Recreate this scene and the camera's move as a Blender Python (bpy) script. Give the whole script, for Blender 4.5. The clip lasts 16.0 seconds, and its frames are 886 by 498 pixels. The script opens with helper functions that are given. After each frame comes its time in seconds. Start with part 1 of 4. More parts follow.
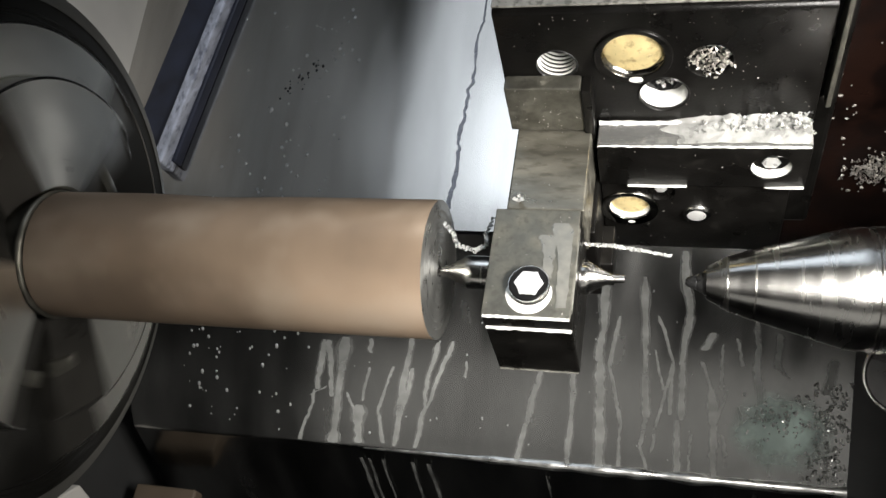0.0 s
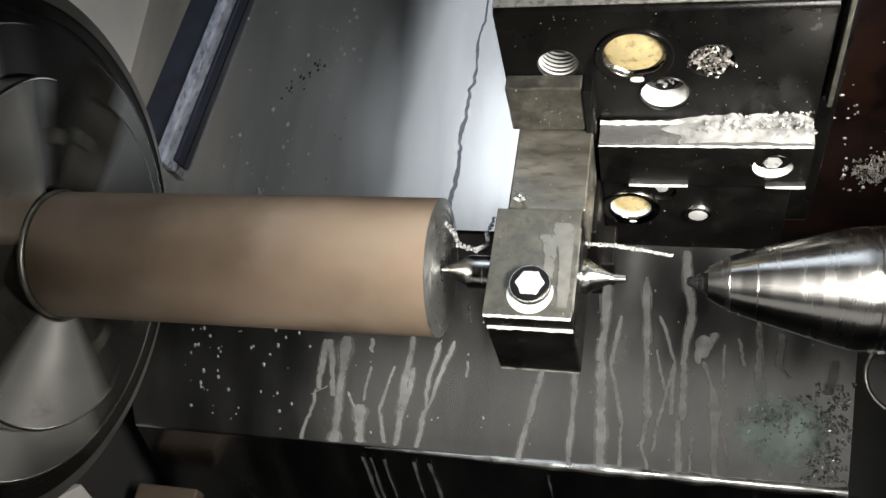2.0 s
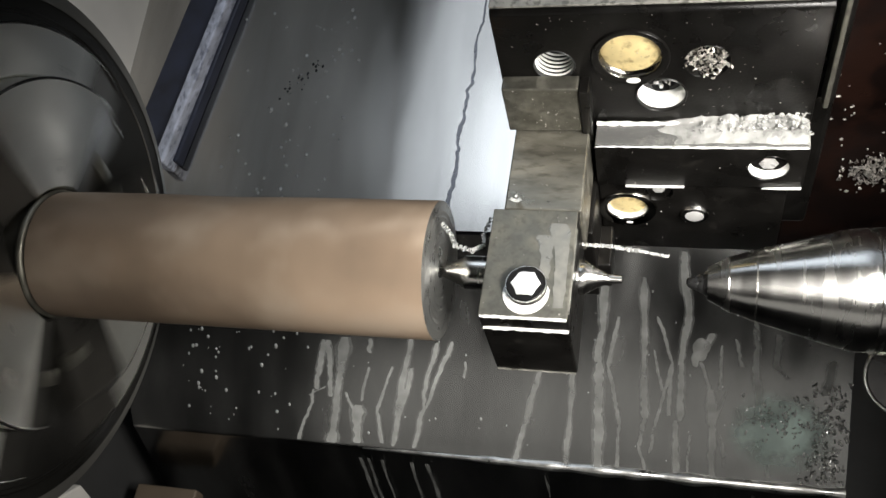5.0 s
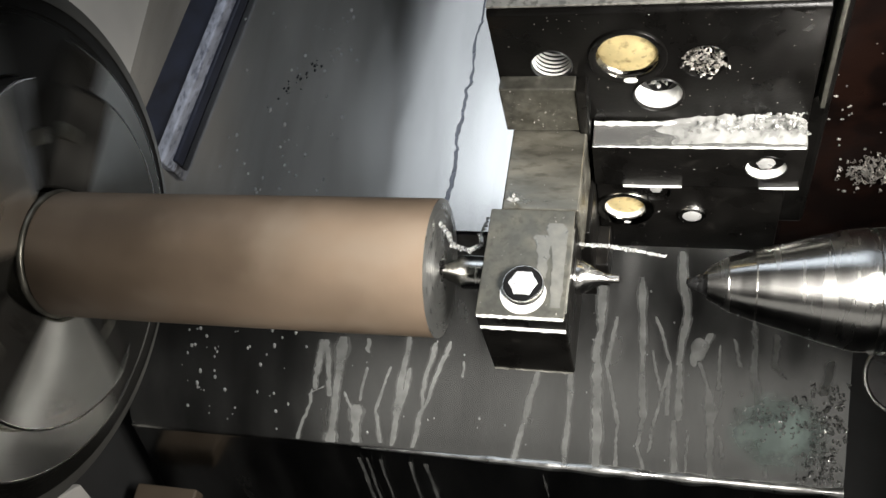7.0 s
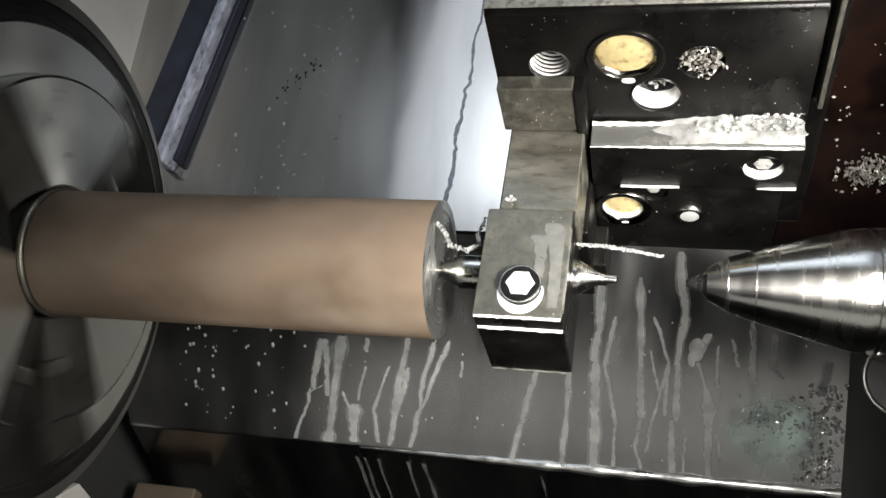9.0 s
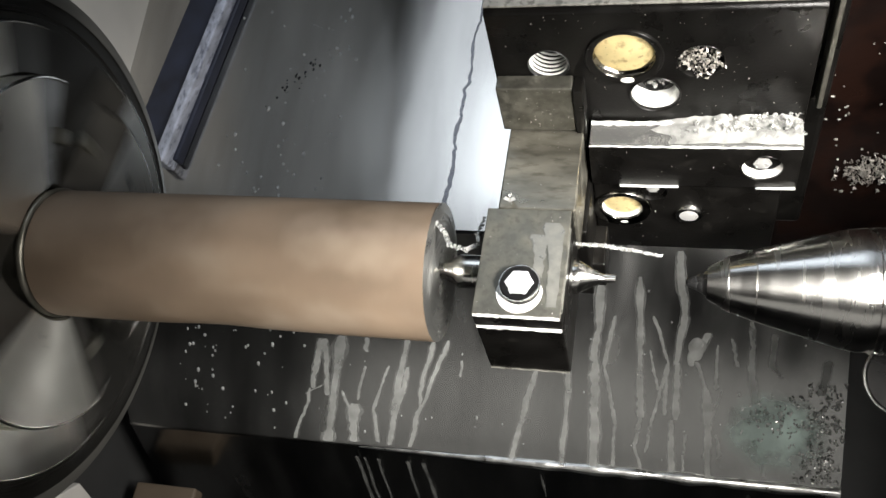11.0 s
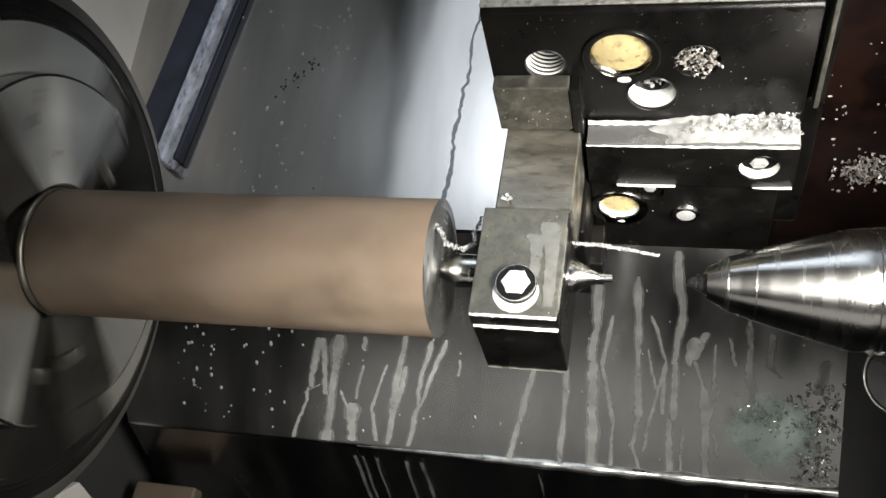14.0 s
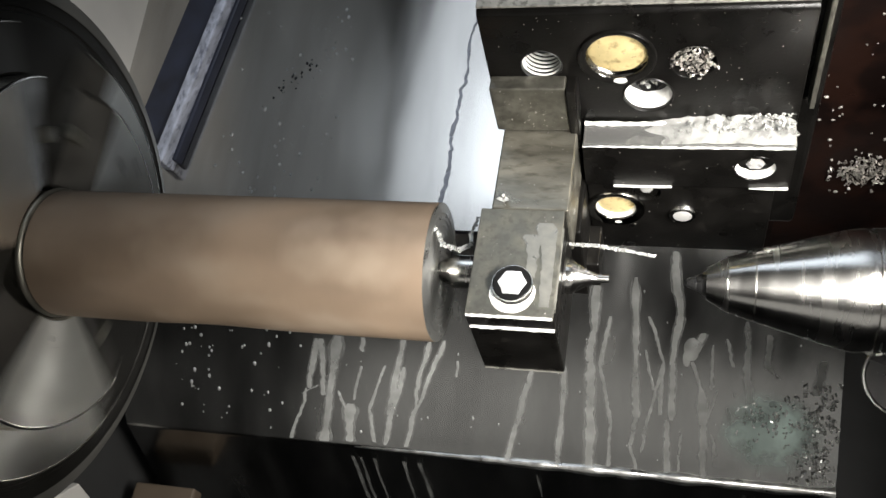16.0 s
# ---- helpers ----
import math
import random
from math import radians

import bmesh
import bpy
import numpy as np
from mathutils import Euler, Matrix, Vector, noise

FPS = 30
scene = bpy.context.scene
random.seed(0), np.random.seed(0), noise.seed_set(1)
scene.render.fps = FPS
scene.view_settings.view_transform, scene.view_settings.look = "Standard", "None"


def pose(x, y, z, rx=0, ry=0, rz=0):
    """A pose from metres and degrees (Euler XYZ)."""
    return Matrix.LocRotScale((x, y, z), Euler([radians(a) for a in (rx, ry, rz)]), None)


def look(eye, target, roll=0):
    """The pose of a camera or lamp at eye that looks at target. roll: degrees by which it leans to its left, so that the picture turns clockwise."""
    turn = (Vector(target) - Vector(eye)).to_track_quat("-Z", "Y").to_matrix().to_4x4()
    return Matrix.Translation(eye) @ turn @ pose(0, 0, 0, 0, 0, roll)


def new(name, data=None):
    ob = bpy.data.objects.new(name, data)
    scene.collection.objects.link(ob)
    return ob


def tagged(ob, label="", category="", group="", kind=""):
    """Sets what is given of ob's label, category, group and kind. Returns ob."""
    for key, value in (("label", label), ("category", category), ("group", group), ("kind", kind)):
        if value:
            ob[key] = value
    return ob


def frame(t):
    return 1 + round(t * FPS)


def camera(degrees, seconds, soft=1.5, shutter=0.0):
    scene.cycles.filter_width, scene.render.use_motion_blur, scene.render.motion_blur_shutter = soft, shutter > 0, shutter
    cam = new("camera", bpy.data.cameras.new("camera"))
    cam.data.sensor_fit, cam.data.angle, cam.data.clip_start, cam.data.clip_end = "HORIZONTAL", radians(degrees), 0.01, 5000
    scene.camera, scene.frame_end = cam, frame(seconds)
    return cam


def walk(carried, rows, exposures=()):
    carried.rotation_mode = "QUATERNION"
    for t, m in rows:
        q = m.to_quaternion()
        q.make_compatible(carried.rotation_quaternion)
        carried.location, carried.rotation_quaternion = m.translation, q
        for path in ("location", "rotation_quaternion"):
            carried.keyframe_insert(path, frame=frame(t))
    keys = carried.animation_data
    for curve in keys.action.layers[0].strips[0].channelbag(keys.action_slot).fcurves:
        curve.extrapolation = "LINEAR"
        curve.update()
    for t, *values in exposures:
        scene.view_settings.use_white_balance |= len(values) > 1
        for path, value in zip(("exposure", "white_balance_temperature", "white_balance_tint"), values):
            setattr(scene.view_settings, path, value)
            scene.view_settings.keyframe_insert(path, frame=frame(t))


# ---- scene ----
SECONDS = 16.0
cam = camera(51.43, SECONDS, soft=1.5, shutter=0.2)


def aim(dx, dy, roll):
    """The hand-held camera, a few hundredths of a degree off its place of rest."""
    f = 1628.0
    return pose(0.0788, -0.1472, 0.2691, 31.270, 11.221, 9.178) @ Euler((dy / f, dx / f, roll)).to_matrix().to_4x4()


walk(cam, [
    (0.0, aim(0, 0, 0)), (1.0, aim(1.6, -0.8, 0.0002)), (2.5, aim(3.0, -0.3, 0.0006)), (4.0, aim(1.9, 0.8, 0.001)),
    (6.5, aim(2.2, 0.4, 0.0016)), (7.5, aim(1.7, 0.2, 0.002)), (8.5, aim(2.4, -0.4, 0.0038)), (9.0, aim(1.2, 0.0, 0.004)),
    (11.5, aim(1.6, -0.8, 0.0035)), (12.5, aim(1.0, -0.5, 0.0036)), (13.5, aim(2.2, -1.7, 0.0047)),
    (14.5, aim(0.8, -1.7, 0.0046)), (15.5, aim(0.6, -0.3, 0.0043)), (16.0, aim(0.2, -0.2, 0.0042))],
    exposures=[(0.0, 0.03), (3.0, 0.0), (7.55, 0.03), (7.75, 0.18), (9.0, 0.2), (11.5, 0.23), (16.0, 0.23)])

# ---- world and lamps ----
world = bpy.data.worlds.new("world")
scene.world = world
world.use_nodes = True
world.node_tree.nodes["Background"].inputs[0].default_value = (0.52, 0.505, 0.475, 1)
world.node_tree.nodes["Background"].inputs[1].default_value = 0.76


def area_lamp(name, eye, target, wide, high, watts, colour, spread=180, roll=0):
    data = bpy.data.lights.new(name, "AREA")
    data.shape, data.size, data.size_y, data.energy, data.color = "RECTANGLE", wide, high, watts, colour
    data.spread = radians(spread)
    ob = new(name, data)
    ob.matrix_world = look(eye, target, roll)
    return ob


# the work lamp by the tailstock, the tube over the door opening and the lamp under the cabin roof
area_lamp("tailstock_work_lamp", (0.180, -0.077, 0.158), (0.066, 0.0, -0.01), 0.18, 0.06, 0.62, (1.0, 0.965, 0.915), 74)
area_lamp("door_tube_lamp", (0.24, -0.27, 0.47), (0.24, 0.0, -0.02), 0.52, 0.026, 0.16, (1.0, 0.97, 0.92))
area_lamp("roof_lamp", (-0.037, 0.37, 0.46), (-0.037, 0.21, -0.16), 0.486, 0.36, 0.27, (0.80, 0.89, 1.0), 110, -17)
# added second lamp, only there to brighten the core of the roof glare
area_lamp("roof_core_lamp", (-0.050, 0.325, 0.452), (-0.050, 0.165, -0.168), 0.26, 0.15, 0.075, (0.80, 0.89, 1.0), 110, -17)

# ---- materials ----


def material(name, base, rough=0.5, metal=0.0, var=0.25, scale=60.0, stretch=(1, 1, 1), bump=0.1, fine=900.0, rough_var=0.15, second=None, second_at=(0.5, 0.65), spec=0.5):
    """A surface with grain at two scales: large stains and a fine grain."""
    m = bpy.data.materials.new(name)
    m.use_nodes = True
    nt = m.node_tree
    nodes, links = nt.nodes, nt.links
    b = nodes["Principled BSDF"]
    b.inputs["Metallic"].default_value = metal
    b.inputs["Specular IOR Level"].default_value = spec
    co = nodes.new("ShaderNodeTexCoord")
    mp = nodes.new("ShaderNodeMapping")
    mp.inputs["Scale"].default_value = stretch
    links.new(co.outputs["Object"], mp.inputs["Vector"])
    big = nodes.new("ShaderNodeTexNoise")
    big.inputs["Scale"].default_value, big.inputs["Detail"].default_value = scale, 6
    small = nodes.new("ShaderNodeTexNoise")
    small.inputs["Scale"].default_value, small.inputs["Detail"].default_value = fine, 3
    for n in (big, small):
        links.new(mp.outputs["Vector"], n.inputs["Vector"])
    ramp = nodes.new("ShaderNodeValToRGB")
    dark = [c * (1 - var) for c in base]
    light = [min(1, c * (1 + var)) for c in base]
    ramp.color_ramp.elements[0].color, ramp.color_ramp.elements[1].color = (*dark, 1), (*light, 1)
    ramp.color_ramp.elements[0].position, ramp.color_ramp.elements[1].position = 0.3, 0.7
    links.new(big.outputs["Fac"], ramp.inputs["Fac"])
    colour = ramp.outputs["Color"]
    if second:
        mask = nodes.new("ShaderNodeTexNoise")
        mask.inputs["Scale"].default_value, mask.inputs["Detail"].default_value = scale * 2.3, 8
        links.new(mp.outputs["Vector"], mask.inputs["Vector"])
        cut = nodes.new("ShaderNodeMapRange")
        cut.inputs["From Min"].default_value, cut.inputs["From Max"].default_value = second_at
        links.new(mask.outputs["Fac"], cut.inputs["Value"])
        mix = nodes.new("ShaderNodeMix")
        mix.data_type = "RGBA"
        links.new(cut.outputs["Result"], mix.inputs["Factor"])
        links.new(colour, mix.inputs[6])
        mix.inputs[7].default_value = (*second, 1)
        colour = mix.outputs[2]
    links.new(colour, b.inputs["Base Color"])
    rr = nodes.new("ShaderNodeMapRange")
    rr.inputs["To Min"].default_value, rr.inputs["To Max"].default_value = max(0.03, rough - rough_var), min(1, rough + rough_var)
    rr.inputs["From Min"].default_value, rr.inputs["From Max"].default_value = 0.3, 0.7
    links.new(big.outputs["Fac"], rr.inputs["Value"])
    links.new(rr.outputs["Result"], b.inputs["Roughness"])
    bp = nodes.new("ShaderNodeBump")
    bp.inputs["Strength"].default_value, bp.inputs["Distance"].default_value = bump, 0.0004
    links.new(small.outputs["Fac"], bp.inputs["Height"])
    links.new(bp.outputs["Normal"], b.inputs["Normal"])
    return m


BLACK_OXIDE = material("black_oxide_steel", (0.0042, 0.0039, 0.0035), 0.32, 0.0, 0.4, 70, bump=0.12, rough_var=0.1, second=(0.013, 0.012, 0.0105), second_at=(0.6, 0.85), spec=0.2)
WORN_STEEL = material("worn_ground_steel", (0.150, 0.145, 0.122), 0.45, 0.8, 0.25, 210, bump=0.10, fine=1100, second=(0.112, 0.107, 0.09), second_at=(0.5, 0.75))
SHANK_STEEL = material("ground_shank_steel", (0.22, 0.21, 0.175), 0.40, 0.85, 0.32, 110, stretch=(0.5, 1.4, 1), bump=0.2, fine=1300, second=(0.15, 0.14, 0.115), second_at=(0.5, 0.7))
BRIGHT_STEEL = material("bright_turned_steel", (0.62, 0.61, 0.58), 0.22, 1.0, 0.08, 60, stretch=(8, 1, 1), bump=0.06, fine=1200, rough_var=0.06)
CENTRE_STEEL = material("ground_centre_steel", (0.56, 0.55, 0.525), 0.25, 1.0, 0.09, 40, stretch=(5, 1, 1), bump=0.09, fine=700, rough_var=0.05)
CARBIDE = material("dark_carbide", (0.10, 0.10, 0.10), 0.3, 0.9, 0.2, 200)
SCREW_STEEL = material("bright_screw_steel", (0.70, 0.69, 0.66), 0.20, 1.0, 0.1, 150, bump=0.1)
CHIP_STEEL = material("curled_chip_steel", (0.72, 0.72, 0.70), 0.28, 0.7, 0.1, 300, bump=0.2)
BRASS = material("brass", (0.80, 0.65, 0.33), 0.42, 0.45, 0.15, 150, bump=0.15, second=(0.35, 0.24, 0.1), second_at=(0.55, 0.75))
BAR_SKIN = material("rolled_bar_skin", (0.250, 0.184, 0.129), 0.50, 0.15, 0.38, 26, stretch=(0.6, 1, 1), bump=0.3, fine=500, second=(0.350, 0.275, 0.205), second_at=(0.48, 0.72))
BAND_STEEL = material("speckled_band_steel", (0.30, 0.29, 0.26), 0.55, 0.4, 0.3, 220, bump=0.5, fine=1500, second=(0.14, 0.135, 0.12), second_at=(0.5, 0.62))
FACED_STEEL = material("faced_bar_end", (0.40, 0.40, 0.38), 0.34, 0.9, 0.12, 200, bump=0.1)
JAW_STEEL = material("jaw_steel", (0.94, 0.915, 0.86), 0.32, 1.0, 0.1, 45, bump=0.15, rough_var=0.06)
# jaw flanks, far darker than the jaw faces
JAW_FLANK = material("dark_jaw_flank", (0.055, 0.052, 0.046), 0.4, 0.6, 0.3, 45, bump=0.15)
CHUCK_RIM = material("grey_chuck_rim", (0.13, 0.127, 0.115), 0.5, 0.5, 0.3, 30, bump=0.12)
CHUCK_STEEL = material("chuck_body_steel", (0.030, 0.029, 0.026), 0.36, 0.7, 0.3, 30, bump=0.12)
COVER_STEEL = material("oily_cover_steel", (0.38, 0.38, 0.37), 0.21, 1.0, 0.34, 20, stretch=(1.6, 0.5, 0.5), bump=0.05, fine=260, rough_var=0.08)
UPPER_STEEL = material("brushed_cover_steel", (0.48, 0.462, 0.435), 0.15, 1.0, 0.15, 24, stretch=(2.2, 0.35, 0.35), bump=0.012, fine=420, rough_var=0.05)
FILM = material("wet_bright_film", (0.50, 0.50, 0.48), 0.16, 0.85, 0.25, 60, stretch=(0.5, 2.5, 1), bump=0.15, fine=250, rough_var=0.12)
THREAD_STEEL = material("wet_thread_steel", (0.66, 0.66, 0.64), 0.35, 0.5, 0.1, 150, bump=0.1)
SLUSH = material("grey_white_slush", (0.23, 0.23, 0.22), 0.35, 0.1, 0.35, 220, bump=0.4, fine=900)
PILE_CHIPS = material("wet_white_chips", (0.36, 0.36, 0.345), 0.35, 0.35, 0.15, 300, bump=0.2)
# milky coolant, also the white that paints lit bore walls, threads and glints
WET_LIT_WHITE = material("milky_coolant_and_lit_steel", (0.66, 0.66, 0.63), 0.2, 0.1, 0.12, 200, bump=0.2, fine=800)
COOLANT = material("dried_coolant", (0.43, 0.435, 0.415), 0.5, 0.05, 0.25, 40, bump=0.1, fine=600)
DROPLET = material("coolant_drop", (0.48, 0.485, 0.47), 0.12, 0.2, 0.1, 80, bump=0.0)
BLUE_STRIP = material("blue_grey_strip", (0.50, 0.53, 0.62), 0.5, 0.1, 0.4, 90, stretch=(1.5, 0.6, 1.5), bump=0.5, fine=500, second=(0.10, 0.11, 0.16), second_at=(0.5, 0.75))
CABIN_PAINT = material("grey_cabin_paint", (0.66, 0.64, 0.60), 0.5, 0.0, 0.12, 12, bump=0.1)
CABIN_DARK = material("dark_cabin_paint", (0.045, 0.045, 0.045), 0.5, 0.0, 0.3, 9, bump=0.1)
RUST_DARK = material("oily_brown_casting", (0.006, 0.0035, 0.003), 0.38, 0.0, 0.5, 26, bump=0.3, fine=220, second=(0.012, 0.0055, 0.004), second_at=(0.45, 0.6), spec=0.14)
TAN_PANEL = material("tan_panel", (0.10, 0.075, 0.052), 0.6, 0.0, 0.2, 20)
GREEN_OIL = material("green_coolant_film", (0.62, 0.76, 0.70), 0.36, 0.9, 0.2, 60)


def thins_out(m, centre, size):
    """Lets a film thin out unevenly away from its centre."""
    nodes, links = m.node_tree.nodes, m.node_tree.links
    co, mp, ball = nodes.new("ShaderNodeTexCoord"), nodes.new("ShaderNodeMapping"), nodes.new("ShaderNodeTexGradient")
    mp.vector_type, ball.gradient_type = "TEXTURE", "SPHERICAL"
    mp.inputs["Location"].default_value, mp.inputs["Scale"].default_value = centre, size
    links.new(co.outputs["Object"], mp.inputs["Vector"])
    links.new(mp.outputs["Vector"], ball.inputs["Vector"])
    cloud = nodes.new("ShaderNodeTexNoise")
    cloud.inputs["Scale"].default_value, cloud.inputs["Detail"].default_value = 130, 5
    links.new(co.outputs["Object"], cloud.inputs["Vector"])
    mul = nodes.new("ShaderNodeMath")
    mul.operation = "MULTIPLY"
    links.new(ball.outputs["Fac"], mul.inputs[0])
    links.new(cloud.outputs["Fac"], mul.inputs[1])
    cut = nodes.new("ShaderNodeMapRange")
    cut.inputs["From Min"].default_value, cut.inputs["From Max"].default_value = 0.04, 0.30
    cut.inputs["To Max"].default_value = 0.7
    links.new(mul.outputs[0], cut.inputs["Value"])
    links.new(cut.outputs["Result"], nodes["Principled BSDF"].inputs["Alpha"])


thins_out(GREEN_OIL, (0.187, 0.024, 0.019), (0.032, 0.027, 0.027))


def half_clear(m, low, high):
    """Lets a dried film show the sheet beneath, thicker here and thinner there."""
    nodes, links = m.node_tree.nodes, m.node_tree.links
    co, cloud, cut = nodes.new("ShaderNodeTexCoord"), nodes.new("ShaderNodeTexNoise"), nodes.new("ShaderNodeMapRange")
    cloud.inputs["Scale"].default_value, cloud.inputs["Detail"].default_value = 90, 5
    links.new(co.outputs["Object"], cloud.inputs["Vector"])
    cut.inputs["From Min"].default_value, cut.inputs["From Max"].default_value = 0.3, 0.7
    cut.inputs["To Min"].default_value, cut.inputs["To Max"].default_value = low, high
    links.new(cloud.outputs["Fac"], cut.inputs["Value"])
    links.new(cut.outputs["Result"], nodes["Principled BSDF"].inputs["Alpha"])


RUN_EDGE = material("coolant_edge_and_reflection", (0.43, 0.435, 0.415), 0.5, 0.05, 0.25, 40, bump=0.1, fine=600)
half_clear(COOLANT, 0.40, 0.72)
half_clear(RUN_EDGE, 0.10, 0.34)
OIL_RUN = material("thin_oil_run", (0.19, 0.19, 0.205), 0.3, 0.8, 0.3, 60)
BLOCK_FILM = material("coolant_film_and_glint", (0.19, 0.185, 0.163), 0.36, 0.6, 0.3, 160, bump=0.15, fine=700)
BED_PAINT = material("dark_bed_paint", (0.060, 0.060, 0.060), 0.45, 0.0, 0.3, 20, bump=0.15)
NAVY_DARK = material("navy_dark", (0.022, 0.026, 0.045), 0.5, 0.0, 0.4, 60)
CRUMB = material("dull_chips", (0.36, 0.34, 0.31), 0.4, 0.6, 0.3, 300)
SEAT_STEEL = material("polished_dark_seat", (0.16, 0.155, 0.14), 0.2, 1.0, 0.3, 120, bump=0.15)
SOCKET_DARK = material("socket_shadow_steel", (0.03, 0.03, 0.03), 0.4, 0.5, 0.2, 200)



def turned_face(m, amount):
    """Makes a metal glint as a face turned on a lathe does, its marks running round the local x axis."""
    nodes, links = m.node_tree.nodes, m.node_tree.links
    co = nodes.new("ShaderNodeTexCoord")
    cross = nodes.new("ShaderNodeVectorMath")
    cross.operation = "CROSS_PRODUCT"
    cross.inputs[0].default_value = (1, 0, 0)
    links.new(co.outputs["Object"], cross.inputs[1])
    turn = nodes.new("ShaderNodeVectorTransform")
    turn.vector_type, turn.convert_from, turn.convert_to = "VECTOR", "OBJECT", "WORLD"
    links.new(cross.outputs["Vector"], turn.inputs["Vector"])
    b = nodes["Principled BSDF"]
    b.inputs["Anisotropic"].default_value = amount
    links.new(turn.outputs["Vector"], b.inputs["Tangent"])


turned_face(JAW_STEEL, 0.85)
turned_face(CHUCK_STEEL, 0.8)
turned_face(FACED_STEEL, 0.7)
turned_face(CENTRE_STEEL, 0.75)
for m in (CENTRE_STEEL, FACED_STEEL):
    m.node_tree.nodes["Principled BSDF"].inputs["Anisotropic Rotation"].default_value = 0.25



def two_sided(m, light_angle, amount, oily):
    """A rolled skin paler on one side of the bar; the light's fall-off towards its gripped end is painted in."""
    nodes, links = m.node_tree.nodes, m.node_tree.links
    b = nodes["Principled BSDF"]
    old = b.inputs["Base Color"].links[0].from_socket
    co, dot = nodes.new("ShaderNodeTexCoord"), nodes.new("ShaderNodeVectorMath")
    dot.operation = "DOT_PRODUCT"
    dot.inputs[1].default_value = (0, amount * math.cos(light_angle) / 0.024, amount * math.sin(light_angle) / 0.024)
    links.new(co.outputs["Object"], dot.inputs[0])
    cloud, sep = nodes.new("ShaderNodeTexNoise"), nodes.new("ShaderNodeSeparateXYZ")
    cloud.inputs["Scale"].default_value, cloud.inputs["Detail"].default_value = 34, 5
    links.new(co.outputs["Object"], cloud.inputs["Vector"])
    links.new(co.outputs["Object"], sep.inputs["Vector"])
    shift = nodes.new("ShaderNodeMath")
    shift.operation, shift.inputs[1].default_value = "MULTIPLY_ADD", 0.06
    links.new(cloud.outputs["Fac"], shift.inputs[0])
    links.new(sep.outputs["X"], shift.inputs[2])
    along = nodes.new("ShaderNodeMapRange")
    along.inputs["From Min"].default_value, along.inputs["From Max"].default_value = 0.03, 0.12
    # oily is the colour level at the gripped end, dimmed for the fall-off
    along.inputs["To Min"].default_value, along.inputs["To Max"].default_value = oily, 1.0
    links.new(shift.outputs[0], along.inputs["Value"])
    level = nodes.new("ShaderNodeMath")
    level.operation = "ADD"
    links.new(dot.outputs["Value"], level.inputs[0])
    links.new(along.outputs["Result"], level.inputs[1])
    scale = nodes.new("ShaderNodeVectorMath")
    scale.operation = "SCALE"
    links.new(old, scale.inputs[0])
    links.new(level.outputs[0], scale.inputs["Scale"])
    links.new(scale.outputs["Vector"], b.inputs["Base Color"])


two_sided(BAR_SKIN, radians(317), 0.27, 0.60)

# ---- building helpers ----
ORIGIN = {}


def thing(name, base, label, category, group="", kind=""):
    ob = new(name)
    ob.location = base
    ORIGIN[ob.name] = Vector(base)
    return tagged(ob, label, category, group, kind)


def part(name, bm, mat, parent, label="", smooth=None):
    """One mesh under a thing or a part; the bmesh is in world metres, at the clip's start."""
    off = ORIGIN[parent.name]
    bmesh.ops.translate(bm, verts=bm.verts, vec=-off)
    bmesh.ops.recalc_face_normals(bm, faces=bm.faces)
    me = bpy.data.meshes.new(name)
    bm.to_mesh(me)
    bm.free()
    for m in (mat if isinstance(mat, (list, tuple)) else [mat]):
        me.materials.append(m)
    if smooth is not None:
        me.shade_smooth()
        me.set_sharp_from_angle(angle=radians(smooth))
    ob = new(name, me)
    ob.parent = parent
    ORIGIN[ob.name] = off
    if label:
        ob["label"] = label
    return ob


def box(x0, x1, y0, y1, z0, z1, bevel=0.0006, segs=2):
    bm = bmesh.new()
    bmesh.ops.create_cube(bm, size=1, matrix=Matrix.Translation(((x0 + x1) / 2, (y0 + y1) / 2, (z0 + z1) / 2)) @ Matrix.Diagonal((x1 - x0, y1 - y0, z1 - z0, 1)))
    if bevel:
        bmesh.ops.bevel(bm, geom=bm.edges[:], offset=bevel, segments=segs, affect="EDGES", profile=0.5)
    return bm


def lathe(profile, n=64, bm=None, m=None):
    """A body turned about x: rows of (x, radius); m places it."""
    bm = bm or bmesh.new()
    rings = []
    for x, r in profile:
        if r < 1e-6:
            rings.append([bm.verts.new((x, 0, 0))])
        else:
            rings.append([bm.verts.new((x, r * math.cos(2 * math.pi * i / n), r * math.sin(2 * math.pi * i / n))) for i in range(n)])
    for a, b in zip(rings, rings[1:]):
        for i in range(n):
            j = (i + 1) % n
            if len(a) == 1 and len(b) == 1:
                continue
            if len(a) == 1:
                bm.faces.new((a[0], b[i], b[j]))
            elif len(b) == 1:
                bm.faces.new((a[i], b[0], a[j]))
            else:
                bm.faces.new((a[i], b[i], b[j], a[j]))
    if m is not None:
        bmesh.ops.transform(bm, matrix=m, verts=[v for ring in rings for v in ring])
    return bm


def toward(x, y, z, nx, ny, nz):
    """Places a turned body with its x axis along the direction given."""
    q = Vector((1, 0, 0)).rotation_difference(Vector((nx, ny, nz)).normalized())
    return Matrix.Translation((x, y, z)) @ q.to_matrix().to_4x4()


